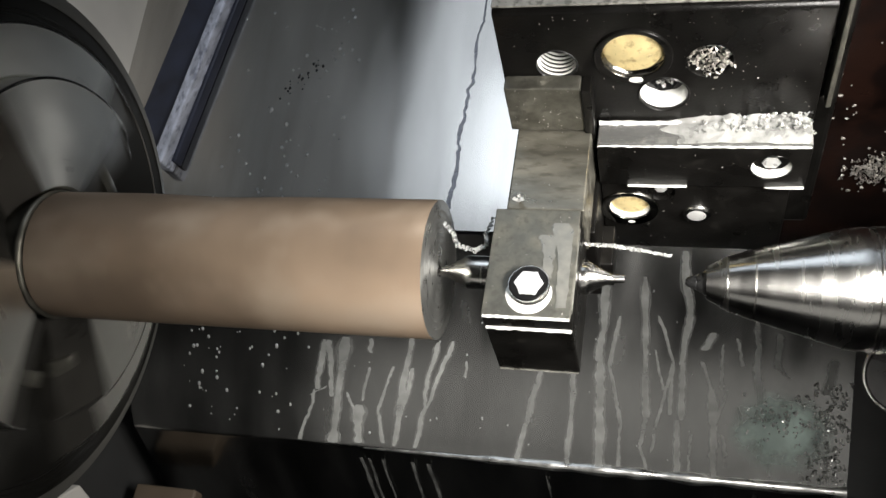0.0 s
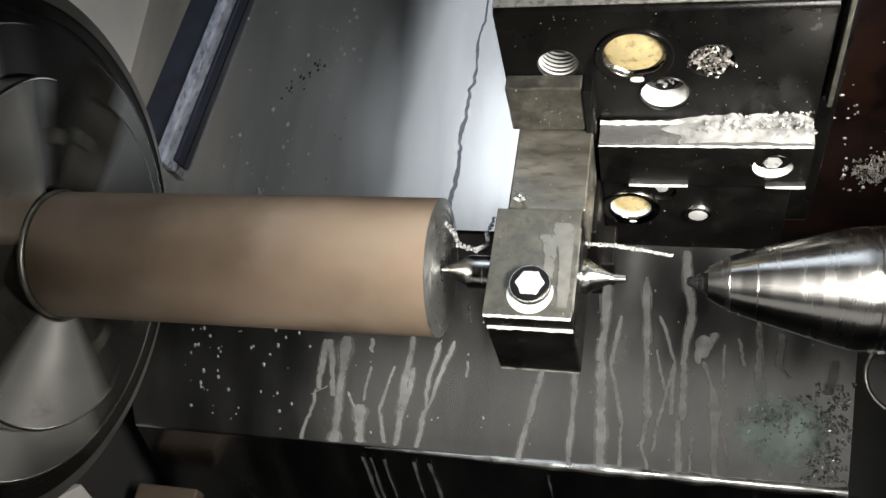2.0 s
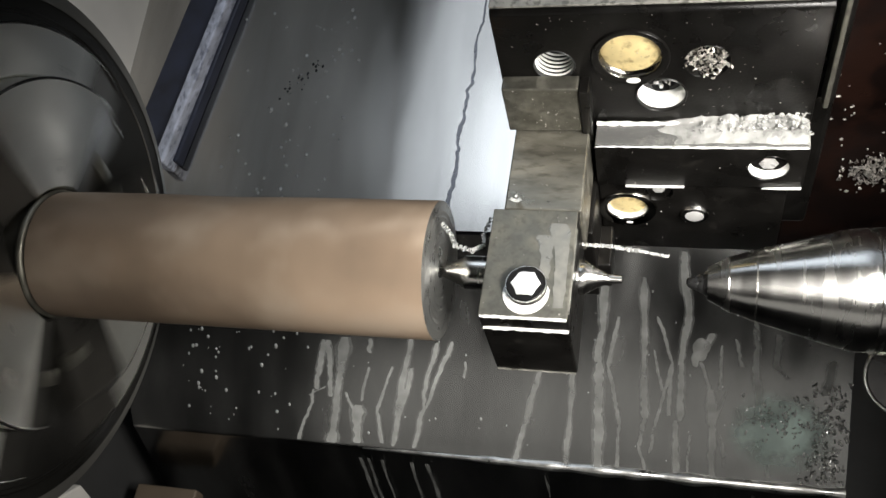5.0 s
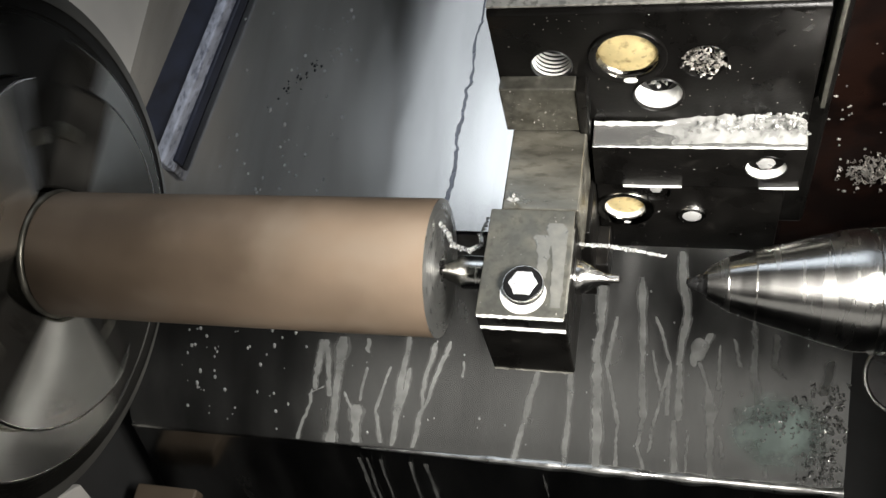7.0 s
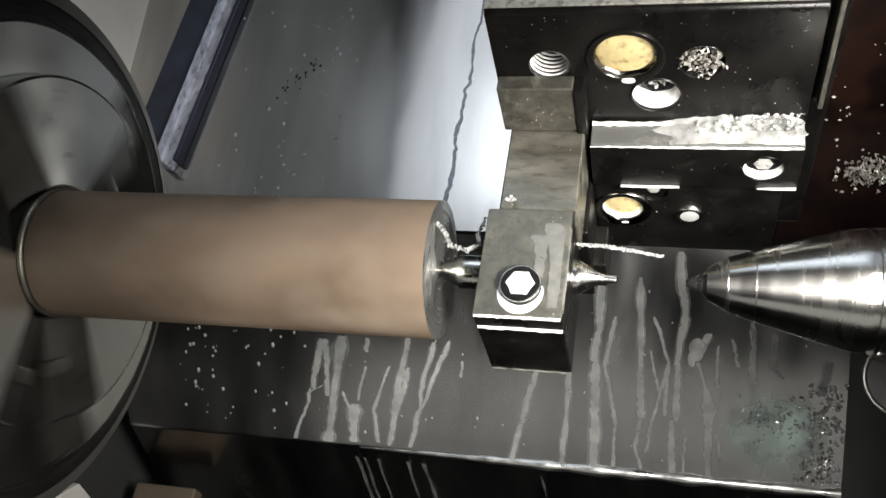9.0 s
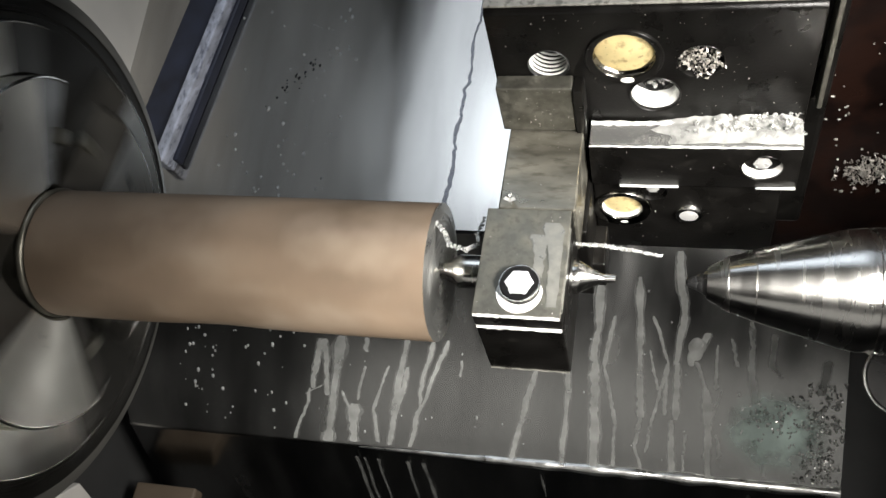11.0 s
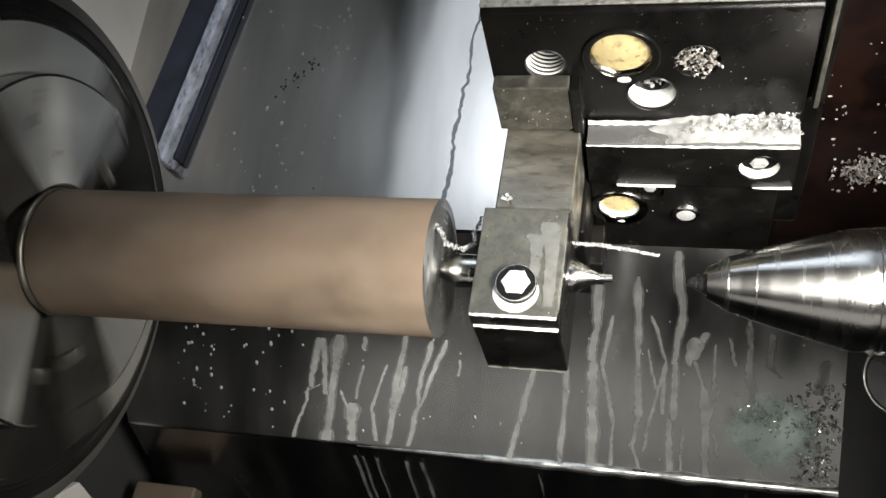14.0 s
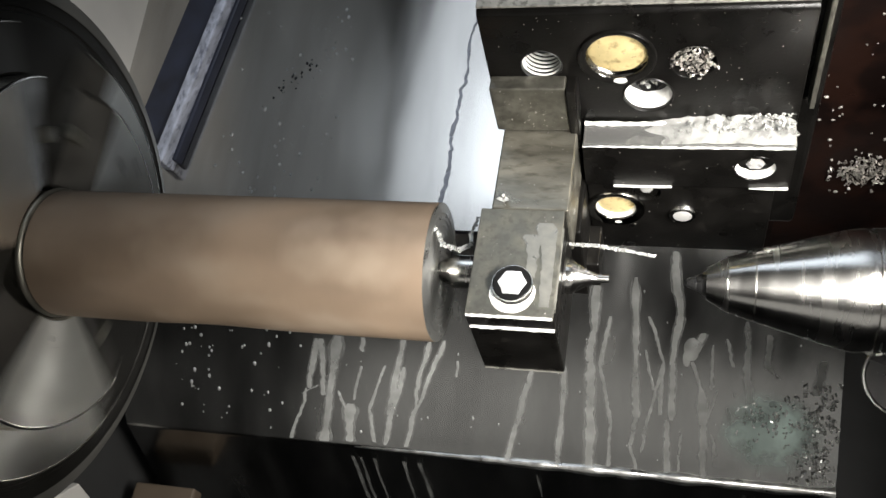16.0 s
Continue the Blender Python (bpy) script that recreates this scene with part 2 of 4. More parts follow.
def prism(outline, x0, x1, bevel=0.0):
    """Extrudes an outline of (y, z) along x."""
    bm = bmesh.new()
    a = [bm.verts.new((x0, y, z)) for y, z in outline]
    b = [bm.verts.new((x1, y, z)) for y, z in outline]
    bm.faces.new(a)
    bm.faces.new(list(reversed(b)))
    for i in range(len(a)):
        j = (i + 1) % len(a)
        bm.faces.new((a[i], a[j], b[j], b[i]))
    bmesh.ops.recalc_face_normals(bm, faces=bm.faces)
    if bevel:
        bmesh.ops.bevel(bm, geom=bm.edges[:], offset=bevel, segments=2, affect="EDGES", profile=0.5)
    return bm


def tube(points, radius, n=6, bm=None):
    """A round wire along points; the radius may be a list."""
    bm = bm or bmesh.new()
    pts = [Vector(q) for q in points]
    rings = []
    for i, q in enumerate(pts):
        d = (pts[min(i + 1, len(pts) - 1)] - pts[max(i - 1, 0)]).normalized()
        u = d.orthogonal().normalized()
        w = d.cross(u)
        r = radius[i] if isinstance(radius, list) else radius
        rings.append([bm.verts.new(q + (u * math.cos(2 * math.pi * k / n) + w * math.sin(2 * math.pi * k / n)) * r) for k in range(n)])
    for a, b in zip(rings, rings[1:]):
        for k in range(n):
            bm.faces.new((a[k], a[(k + 1) % n], b[(k + 1) % n], b[k]))
    bm.faces.new(rings[0])
    bm.faces.new(list(reversed(rings[-1])))
    return bm


def ribbon_coil(a, b, radius, turns, width, bm=None, wobble=0.0, seed=0):
    """A curled metal chip: a flat ribbon wound about the line from a to b."""
    bm = bm or bmesh.new()
    rnd = random.Random(seed)
    a, b = Vector(a), Vector(b)
    d = (b - a).normalized()
    u = d.orthogonal().normalized()
    w = d.cross(u)
    n = max(8, int(turns * 10))
    last = None
    step = (b - a).length / max(turns, 0.1)
    for i in range(n + 1):
        s = i / n
        ang = 2 * math.pi * turns * s
        r = radius * (1 + wobble * rnd.uniform(-1, 1))
        c = a.lerp(b, s) + (u * math.cos(ang) + w * math.sin(ang)) * r
        e = c + d * min(width, step * 0.8) + (u * math.cos(ang) + w * math.sin(ang)) * width * 0.35 * rnd.uniform(-0.4, 1)
        pair = (bm.verts.new(c), bm.verts.new(e))
        if last:
            bm.faces.new((last[0], last[1], pair[1], pair[0]))
        last = pair
    return bm


def cap_screw(parent, m, r, name="cap_screw", depth=0.55, label="bright socket head cap screw", mat=None, sunk=0.0):
    """A socket head cap screw: its axis is the local x of m, its head's top at sunk below 0. A hex socket is cut into it."""
    bm = bmesh.new()
    n = 48
    h = r * 1.1
    top, k = -sunk, r * depth * 1.05
    rim = lathe([(top - h, 0), (top - h, r), (top - r * 0.14, r), (top - r * 0.05, r * 0.97), (top, r * 0.9)], n, bm)
    rim.verts.ensure_lookup_table()
    outer = [v for v in rim.verts if abs(v.co.x - top) < 1e-9]
    outer.sort(key=lambda v: math.atan2(v.co.z, v.co.y))
    inner, floor = [], []
    for v in outer:
        ang = math.atan2(v.co.z, v.co.y)
        f = math.cos(math.pi / 6) / math.cos((ang % (math.pi / 3)) - math.pi / 6)
        y, z = k * f * math.cos(ang), k * f * math.sin(ang)
        inner.append(bm.verts.new((top, y, z)))
        floor.append(bm.verts.new((top - r * 0.7, y, z)))
    for i in range(len(outer)):
        j = (i + 1) % len(outer)
        bm.faces.new((outer[i], outer[j], inner[j], inner[i]))
        bm.faces.new((inner[i], inner[j], floor[j], floor[i]))
    bm.faces.new(floor)
    bmesh.ops.transform(bm, matrix=m, verts=bm.verts)
    return part(name, bm, mat or SCREW_STEEL, parent, label, smooth=35)


# ---- cabin: unseen enclosure, dark so that the sheets reflect little ----
def slab(name, x0, x1, y0, y1, z0, z1, mat, label, category="wall"):
    ob = thing(name, ((x0 + x1) / 2, (y0 + y1) / 2, z0), label, category, kind="structure")
    part("panel", box(x0, x1, y0, y1, z0, z1, 0.002), mat, ob)
    return ob


slab("floor", -0.62, 0.85, -0.75, 0.85, -0.66, -0.62, CABIN_DARK, "dark oily floor of the machine cabin", "floor")
slab("ceiling", -0.62, 0.85, -0.75, 0.85, 0.80, 0.84, CABIN_DARK, "unseen roof of the machine cabin, dark to dim reflections", "ceiling")
slab("wall_north", -0.62, 0.85, 0.85, 0.89, -0.66, 0.84, CABIN_DARK, "dark painted back wall of the cabin")
slab("wall_south", -0.62, -0.45, -0.79, -0.75, -0.66, 0.84, CABIN_DARK, "dark inside of the cabin front beside the open door")
# unseen panels above and below the opening, added to grade the reflections
slab("unseen_lintel", -0.45, 0.85, -0.79, -0.75, 0.27, 0.84, CABIN_DARK, "unseen panel over the door opening, dims the upper sheet reflections")
slab("unseen_sill", -0.45, 0.85, -0.79, -0.75, -0.66, -0.04, CABIN_DARK, "unseen panel under the door opening, dims the live center's underside")
slab("wall_east", 0.85, 0.89, -0.79, 0.89, -0.66, 0.84, CABIN_DARK, "dark painted end wall of the cabin")
slab("wall_west", -0.66, -0.62, -0.79, 0.89, -0.66, 0.84, CABIN_DARK, "dark painted end wall behind the headstock")

# ---- sheet metal cover of the slide: a flat upper sheet, a steep lower one and a skirt ----
BEND = (0.120, -0.174)
LIP = (0.015, -0.257)
BACK = (0.420, -0.118)
MOVING = []


def low_z(y):
    return LIP[1] + (y - LIP[0]) * (BEND[1] - LIP[1]) / (BEND[0] - LIP[0])


def high_z(y):
    return BEND[1] + (y - BEND[0]) * (BACK[1] - BEND[1]) / (BACK[0] - BEND[0])


cover = thing("slide_cover", (-0.05, 0.015, -0.257), "dark oily sheet steel slide cover with coolant streaks", "machine cover")
MOVING.append(cover)


def sheet(profile, x0, x1, thick, nx=2):
    """A bent sheet along x from a profile of (y, z)."""
    bm = bmesh.new()
    pts = [Vector((0, y, z)) for y, z in profile]
    norm = []
    for i in range(len(pts)):
        d = (pts[min(i + 1, len(pts) - 1)] - pts[max(0, i - 1)]).normalized()
        norm.append(Vector((0, -d.z, d.y)))
    rows = []
    for s, off in ((0, 0.0), (1, -thick)):
        for q, nn in zip(pts, norm):
            w = q + nn * off
            rows.append([bm.verts.new((x0 + (x1 - x0) * i / nx, w.y, w.z)) for i in range(nx + 1)])
    k = len(pts)
    order = list(range(k)) + list(range(2 * k - 1, k - 1, -1))
    for a, b in zip(order, order[1:] + order[:1]):
        for i in range(nx):
            bm.faces.new((rows[a][i], rows[a][i + 1], rows[b][i + 1], rows[b][i]))
    for i in (0, nx):
        for j in range(k - 1):
            bm.faces.new((rows[j][i], rows[j + 1][i], rows[k + j + 1][i], rows[k + j][i]))
    return bm


LIP_ARC = [(LIP[0] + 0.0045 * (1 - math.cos(a)) - 0.0005, LIP[1] - 0.006 + 0.006 * math.sin(a)) for a in (0.0, 0.3, 0.6, 0.9, 1.2)]
part("upper_sheet", sheet([(BEND[0] + 0.002, BEND[1] + 0.0006)] + [(BEND[0] + (BACK[0] - BEND[0]) * k / 6, high_z(BEND[0] + (BACK[0] - BEND[0]) * k / 6)) for k in range(1, 7)], -0.30, 0.20, 0.002), UPPER_STEEL, cover, smooth=30)
part("lower_sheet", sheet([(LIP[0] - 0.049, LIP[1] - 0.146)] + LIP_ARC + [(0.022, low_z(0.022)), (BEND[0], BEND[1])], -0.264, 0.172, 0.002), COVER_STEEL, cover, smooth=50)

LIP_STEEL = material("lip_highlight_steel", (0.82, 0.81, 0.78), 0.34, 1.0, 0.25, 90, stretch=(1, 1, 1), bump=0.3, fine=300, rough_var=0.12)
# the bead swells to the right, shaping the highlight along the lip
lip_at = [-0.150 + 0.322 * i / 90 for i in range(91)]
part("lip_highlight", tube([(x, LIP[0] + 0.0008 + 0.0016 * max(0, -(x + 0.04) / 0.11), LIP[1] - 0.0026 - 0.0012 * max(0, -(x + 0.04) / 0.11)) for x in lip_at], [0.0016 + 0.0022 * min(1, max(0, (x + 0.04) / 0.05)) * (0.7 + 0.9 * noise.noise(Vector((x * 60, 3, 1)))) for x in lip_at], 24), LIP_STEEL, cover, "bright bead added along the fold for its highlight", smooth=40)
LOW_N = Vector((0, -(BEND[1] - LIP[1]), BEND[0] - LIP[0])).normalized()
drip_seed = [0]


def drip(x0, y0, x1, y1, w):
    """A dried coolant run on the lower sheet, in millimetres, wavering and kinked."""
    drip_seed[0] += 1
    key = drip_seed[0]
    rnd = random.Random(key)
    bm = bmesh.new()
    length = math.hypot(x0 - x1, y0 - y1)
    n = max(10, int(length / 0.7))
    last = None
    ph, amp = rnd.uniform(0, 6), rnd.uniform(0.4, 1.0)
    for i in range(n + 1):
        s = i / n
        d = s * length
        sway = 0.8 * math.sin(ph + s * (3 + 0.05 * length)) + 2.4 * noise.noise(Vector((d * 0.07, key * 1.7, 5))) + 1.1 * noise.noise(Vector((d * 0.22, key * 2.3, 1)))
        x = (x0 + (x1 - x0) * s + 0.6 * amp * sway * min(1, 4 * s, 4 * (1 - s))) * 0.001
        y = max(0.0160, (y0 + (y1 - y0) * s) * 0.001)
        half = 0.0005 * w * (0.86 + 0.5 * noise.noise(Vector((d * 0.07, key * 3.1, 0))) + 0.22 * noise.noise(Vector((d * 0.35, key * 3.1, 7))))
        half *= min(1, 0.6 + 5 * s, 0.7 + 8 * (1 - s))
        row = []
        for k, lift in ((-1.3, 0.00002), (-0.8, 0.00014), (0, 0.0002), (0.8, 0.00014), (1.3, 0.00002)):
            jag = 0.0006 * noise.noise(Vector((d * 0.5, k * 4, key))) + 0.0003 * noise.noise(Vector((d * 1.7, k * 4, key))) if k else 0.0
            row.append(bm.verts.new(Vector((x + k * half + jag, y, low_z(y))) + LOW_N * lift))
        if last:
            for a in range(4):
                bm.faces.new((last[a], last[a + 1], row[a + 1], row[a])).material_index = 1 if a in (0, 3) else 0
        last = row
    part("coolant_run", bm, [COOLANT, RUN_EDGE], cover, smooth=60)


drip(-128, 67, -133, 42, 4.9)
drip(-135, 42, -146, 15, 3.3)
drip(-127, 44, -138, 39, 2.1)
drip(-114, 69, -124, 15, 8.1)
drip(-125, 67, -124, 39, 4.1)
drip(-114, 42, -109, 33, 2.4)
drip(-106, 36, -107, 17, 8.9)
drip(-98, 69, -98, 62, 2.8)
drip(-99, 55, -104, 38, 2.4)
drip(-84, 56, -94, 34, 2.4)
drip(-94, 34, -91, 18, 3.2)
drip(-104, 35, -94, 35, 2.0)
drip(-72, 71, -81, 32, 5.1)
drip(-72, 56, -80, 30, 3.5)
drip(-81, 32, -84, 17, 4.8)
drip(-56, 69, -64, 45, 3.5)
drip(-64, 46, -65, 35, 3.1)
drip(-47, 70, -63, 37, 3.1)
drip(-65, 36, -71, 17, 3.9)
drip(-39, 61, -40, 53, 1.9)
drip(5, 59, -9, 15, 4.0)
drip(24, 62, 21, 15, 3.9)
drip(41, 101, 38, 65, 5.2)
drip(39, 66, 39, 15, 7.0)
drip(49, 86, 44, 63, 3.1)
drip(44, 63, 51, 37, 2.4)
drip(51, 37, 50, 17, 2.8)
drip(62, 104, 65, 41, 4.4)
drip(65, 41, 62, 28, 3.8)
drip(62, 28, 66, 17, 2.8)
drip(70, 87, 79, 67, 2.3)
drip(79, 67, 73, 46, 2.7)
drip(73, 46, 68, 25, 2.4)
drip(69, 72, 74, 54, 2.0)
drip(83, 116, 87, 88, 4.3)
drip(87, 89, 83, 66, 4.6)
drip(84, 67, 84, 41, 5.0)
drip(82, 41, 83, 17, 4.7)
drip(79, 67, 78, 43, 3.0)
drip(90, 35, 89, 18, 1.7)
drip(94, 68, 100, 55, 3.0)
drip(105, 76, 105, 56, 2.3)
drip(100, 56, 103, 16, 5.6)
drip(108, 56, 103, 43, 2.3)
drip(106, 36, 109, 21, 2.0)
drip(114, 49, 117, 32, 1.6)
drip(122, 87, 126, 44, 4.5)
drip(127, 43, 132, 19, 3.2)
drip(134, 82, 134, 67, 4.7)
drip(134, 68, 140, 63, 3.2)
drip(112, 79, 116, 67, 2.9)
drip(100, 81, 95, 73, 6.6)
drip(162, 72, 159, 57, 4.9)

# pale streaks on the skirt below the lip, painting the runs' reflection
for x, w, z1 in ((-0.108, 0.0026, 0.07), (-0.103, 0.0018, 0.07), (-0.094, 0.0016, 0.08), (-0.075, 0.0024, 0.07), (-0.064, 0.0028, 0.06), (0.008, 0.0012, 0.03)):
    skirt = bmesh.new()
    last = None
    for i in range(15):
        d = 0.010 + (z1 - 0.010) * i / 14
        sway = 0.0012 * noise.noise(Vector((d * 45, x * 90, 2)))
        half = 0.75 * w * (0.75 + 0.6 * noise.noise(Vector((d * 120, x * 70, 6)))) * (1 - 0.5 * i / 14)
        y = LIP[0] - 0.0022 - 0.346 * (d - 0.006)
        row = [skirt.verts.new((x + sway + 0.06 * d + k * half, y, LIP[1] - d)) for k in (-1, 1)]
        if last:
            skirt.faces.new((last[0], last[1], row[1], row[0]))
        last = row
    part("run_reflection", skirt, RUN_EDGE, cover)

# scattered coolant drops
drops = bmesh.new()
rnd = random.Random(5)


def drop(bm, x, y, z, r, n):
    q = Vector((0, 0, 1)).rotation_difference(n).to_matrix().to_4x4()
    bmesh.ops.create_icosphere(bm, subdivisions=1, radius=r, matrix=Matrix.Translation((x, y, z)) @ q @ Matrix.Diagonal((1, rnd.uniform(1, 1.6), 0.35, 1)))


HIGH_N = Vector((0, -(BACK[1] - BEND[1]), BACK[0] - BEND[0])).normalized()
for _ in range(46):
    y = rnd.uniform(0.02, 0.07)
    drop(drops, rnd.uniform(-0.225, -0.15), y, low_z(y), rnd.choice((0.0004, 0.0006, 0.0009, 0.0013)), LOW_N)
for _ in range(60):
    y = rnd.uniform(0.02, 0.11)
    drop(drops, rnd.uniform(-0.15, 0.165), y, low_z(y), rnd.choice((0.0004, 0.0005, 0.0006, 0.001)), LOW_N)
for _ in range(75):
    y = rnd.uniform(0.13, 0.29)
    x = rnd.uniform(-0.21, -0.11) if rnd.random() < 0.5 else -0.155 + 0.25 * (y - 0.2) + rnd.gauss(0, 0.012)
    drop(drops, x, y, high_z(y), rnd.choice((0.0005, 0.0007, 0.0010, 0.0014)), HIGH_N)
part("coolant_spatter", drops, DROPLET, cover, "small clear coolant drops", smooth=80)["kind"] = "stuff"

# greenish wet patch with chips near the far end of the lower sheet
wet = bmesh.new()
ring = []
for i in range(40):
    a = 2 * math.pi * i / 40
    rr = 1 + 0.35 * noise.noise(Vector((math.cos(a) * 1.5, math.sin(a) * 1.5, 3)))
    y = 0.039 + 0.024 * rr * math.sin(a)
    ring.append(wet.verts.new(Vector((min(0.168, 0.137 + 0.029 * rr * math.cos(a)), y, low_z(y))) + LOW_N * 0.00035))
wet.faces.new(ring)
part("wet_patch", wet, GREEN_OIL, cover, "greenish wet coolant patch")
litter = bmesh.new()
for i in range(230):
    t = rnd.random()
    x, y = (0.161 + rnd.gauss(0, 0.0055), rnd.uniform(0.016, 0.062)) if t < 0.72 else (0.138 + rnd.gauss(0, 0.009), 0.045 + rnd.gauss(0, 0.006))
    y = min(max(y, 0.018), 0.1)
    q = Vector((min(x, 0.170), y, low_z(y))) + LOW_N * 0.0006
    d = Vector((rnd.uniform(-1, 1), rnd.uniform(-1, 1), rnd.uniform(-0.2, 0.8))).normalized() * rnd.uniform(0.0008, 0.0022)
    ribbon_coil(q, q + d, rnd.uniform(0.0004, 0.0013), rnd.uniform(0.5, 1.3), 0.0010, litter, 0.3, i)
part("chip_litter", litter, CHIP_STEEL, cover, "curled chips stuck to the wet sheet")["kind"] = "stuff"

grit = bmesh.new()
for _ in range(34):
    y = 0.222 + rnd.gauss(0, 0.008)
    drop(grit, -0.158 + 0.9 * (y - 0.222) + rnd.gauss(0, 0.0035), y, high_z(y), rnd.choice((0.0004, 0.0005, 0.0007, 0.0010)), HIGH_N)
part("oily_grit", grit, SOCKET_DARK, cover, "dark specks of oily grit", smooth=80)["kind"] = "stuff"

# the dark crack-like run on the upper sheet
crack = bmesh.new()
last = None
for i in range(90):
    s = i / 89
    y = 0.128 + s * 0.150
    x = -0.0518 + 0.008 * s ** 1.4 + 0.003 * noise.noise(Vector((s * 7, 2, 0))) + 0.0016 * noise.noise(Vector((s * 31, 5, 0)))
    h = 0.0013 * (0.8 + 0.5 * noise.noise(Vector((s * 14, 9, 0)))) * (1.3 - 0.8 * s)
    row = [crack.verts.new((x - h, y, high_z(y) + 0.0004)), crack.verts.new((x + h, y, high_z(y) + 0.0004))]
    if last:
        crack.faces.new((last[0], last[1], row[1], row[0]))
    last = row
part("oil_run", crack, OIL_RUN, cover, "dark run of oil")

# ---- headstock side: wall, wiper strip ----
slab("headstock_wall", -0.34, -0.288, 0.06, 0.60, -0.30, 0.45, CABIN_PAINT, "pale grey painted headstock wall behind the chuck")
slab("headstock_front", -0.34, -0.296, -0.40, 0.058, -0.45, 0.45, CABIN_DARK, "dark headstock front below the spindle")
STRIP_AT = Matrix.Translation((-0.2150, 0.305, high_z(0.305) + 0.004)) @ Euler((math.atan2(BACK[1] - BEND[1], BACK[0] - BEND[0]), 0, radians(-9.5))).to_matrix().to_4x4()
strip = thing("wiper_strip", (-0.24, 0.2, -0.165), "worn blue-grey wiper strip beside the slide cover", "wiper", kind="structure")
bm = box(-0.0042, 0.0038, -0.155, 0.16, -0.004, 0.012, 0.0015)
bmesh.ops.transform(bm, matrix=STRIP_AT, verts=bm.verts)
part("strip", bm, BLUE_STRIP, strip)
# dark box that stands for the headstock wall's shadow beside the strip
bm = box(-0.0300, -0.0044, -0.150, 0.16, -0.004, 0.006, 0.0015)
bmesh.ops.transform(bm, matrix=STRIP_AT, verts=bm.verts)
part("strip_shade", bm, NAVY_DARK, strip, "dark strip put where the headstock wall's shadow falls")
bm = box(0.0040, 0.0075, -0.150, 0.16, -0.004, 0.004, 0.001)
bmesh.ops.transform(bm, matrix=STRIP_AT, verts=bm.verts)
part("wiper_lip", bm, NAVY_DARK, strip, "dark blue wiper lip")

front_wall = bpy.data.objects["headstock_front"]
part("tan_ledge", box(-0.2740, -0.2290, -0.060, -0.0115, -0.312, -0.300, 0.0015), TAN_PANEL, front_wall, "tan painted ledge")
part("pale_bracket", prism([(-0.060, -0.262), (-0.040, -0.244), (-0.026, -0.262), (-0.031, -0.282), (-0.060, -0.290)], -0.2958, -0.2900, 0.001), CABIN_PAINT, front_wall, "pale grey bracket")

# ---- chuck with three stepped jaws ----
chuck = thing("chuck", (-0.170, 0, 0), "spinning three-jaw lathe chuck of dark oily steel", "chuck")
part("body", lathe([(-0.262, 0), (-0.262, 0.098), (-0.255, 0.1065), (-0.1700, 0.1065), (-0.1693, 0.1062), (-0.1665, 0.1000), (-0.1657, 0.0990), (-0.1655, 0.093), (-0.1661, 0.0925), (-0.1661, 0.091), (-0.1655, 0.0905), (-0.1655, 0.036), (-0.175, 0.034), (-0.20, 0.034), (-0.20, 0)], 128), CHUCK_STEEL, chuck, smooth=20)
part("rim_chamfer", lathe([(-0.1702, 0.1067), (-0.1690, 0.1064), (-0.1656, 0.0998), (-0.1653, 0.0985)], 128), CHUCK_RIM, chuck, "lighter grey chamfer of the rim", smooth=25)


def sector(columns, r0, r1, back):
    """A block between two radii about the spindle axis; each column gives its inner and outer angle in degrees and the x of its front."""
    bm = bmesh.new()
    rows = []
    for a_in, a_out, x in columns:
        ring = []
        for r, a, xx in ((r0, a_in, back), (r0, a_in, x - 0.0012), (r0 + 0.001, a_in, x), (r1 - 0.001, a_out, x), (r1, a_out, x - 0.0012), (r1, a_out, back)):
            ring.append(bm.verts.new((xx, r * math.cos(radians(a)), r * math.sin(radians(a)))))
        rows.append(ring)
    for a, b in zip(rows, rows[1:]):
        for k in range(6):
            bm.faces.new((a[k], a[(k + 1) % 6], b[(k + 1) % 6], b[k]))
    bm.faces.new(rows[0])
    bm.faces.new(list(reversed(rows[-1])))
    return bm


def columns(in0, out0, x0, in1, out1, x1, n=10):
    return [(in0 + (in1 - in0) * i / n, out0 + (out1 - out0) * i / n, x0 + (x1 - x0) * i / n) for i in range(n + 1)]


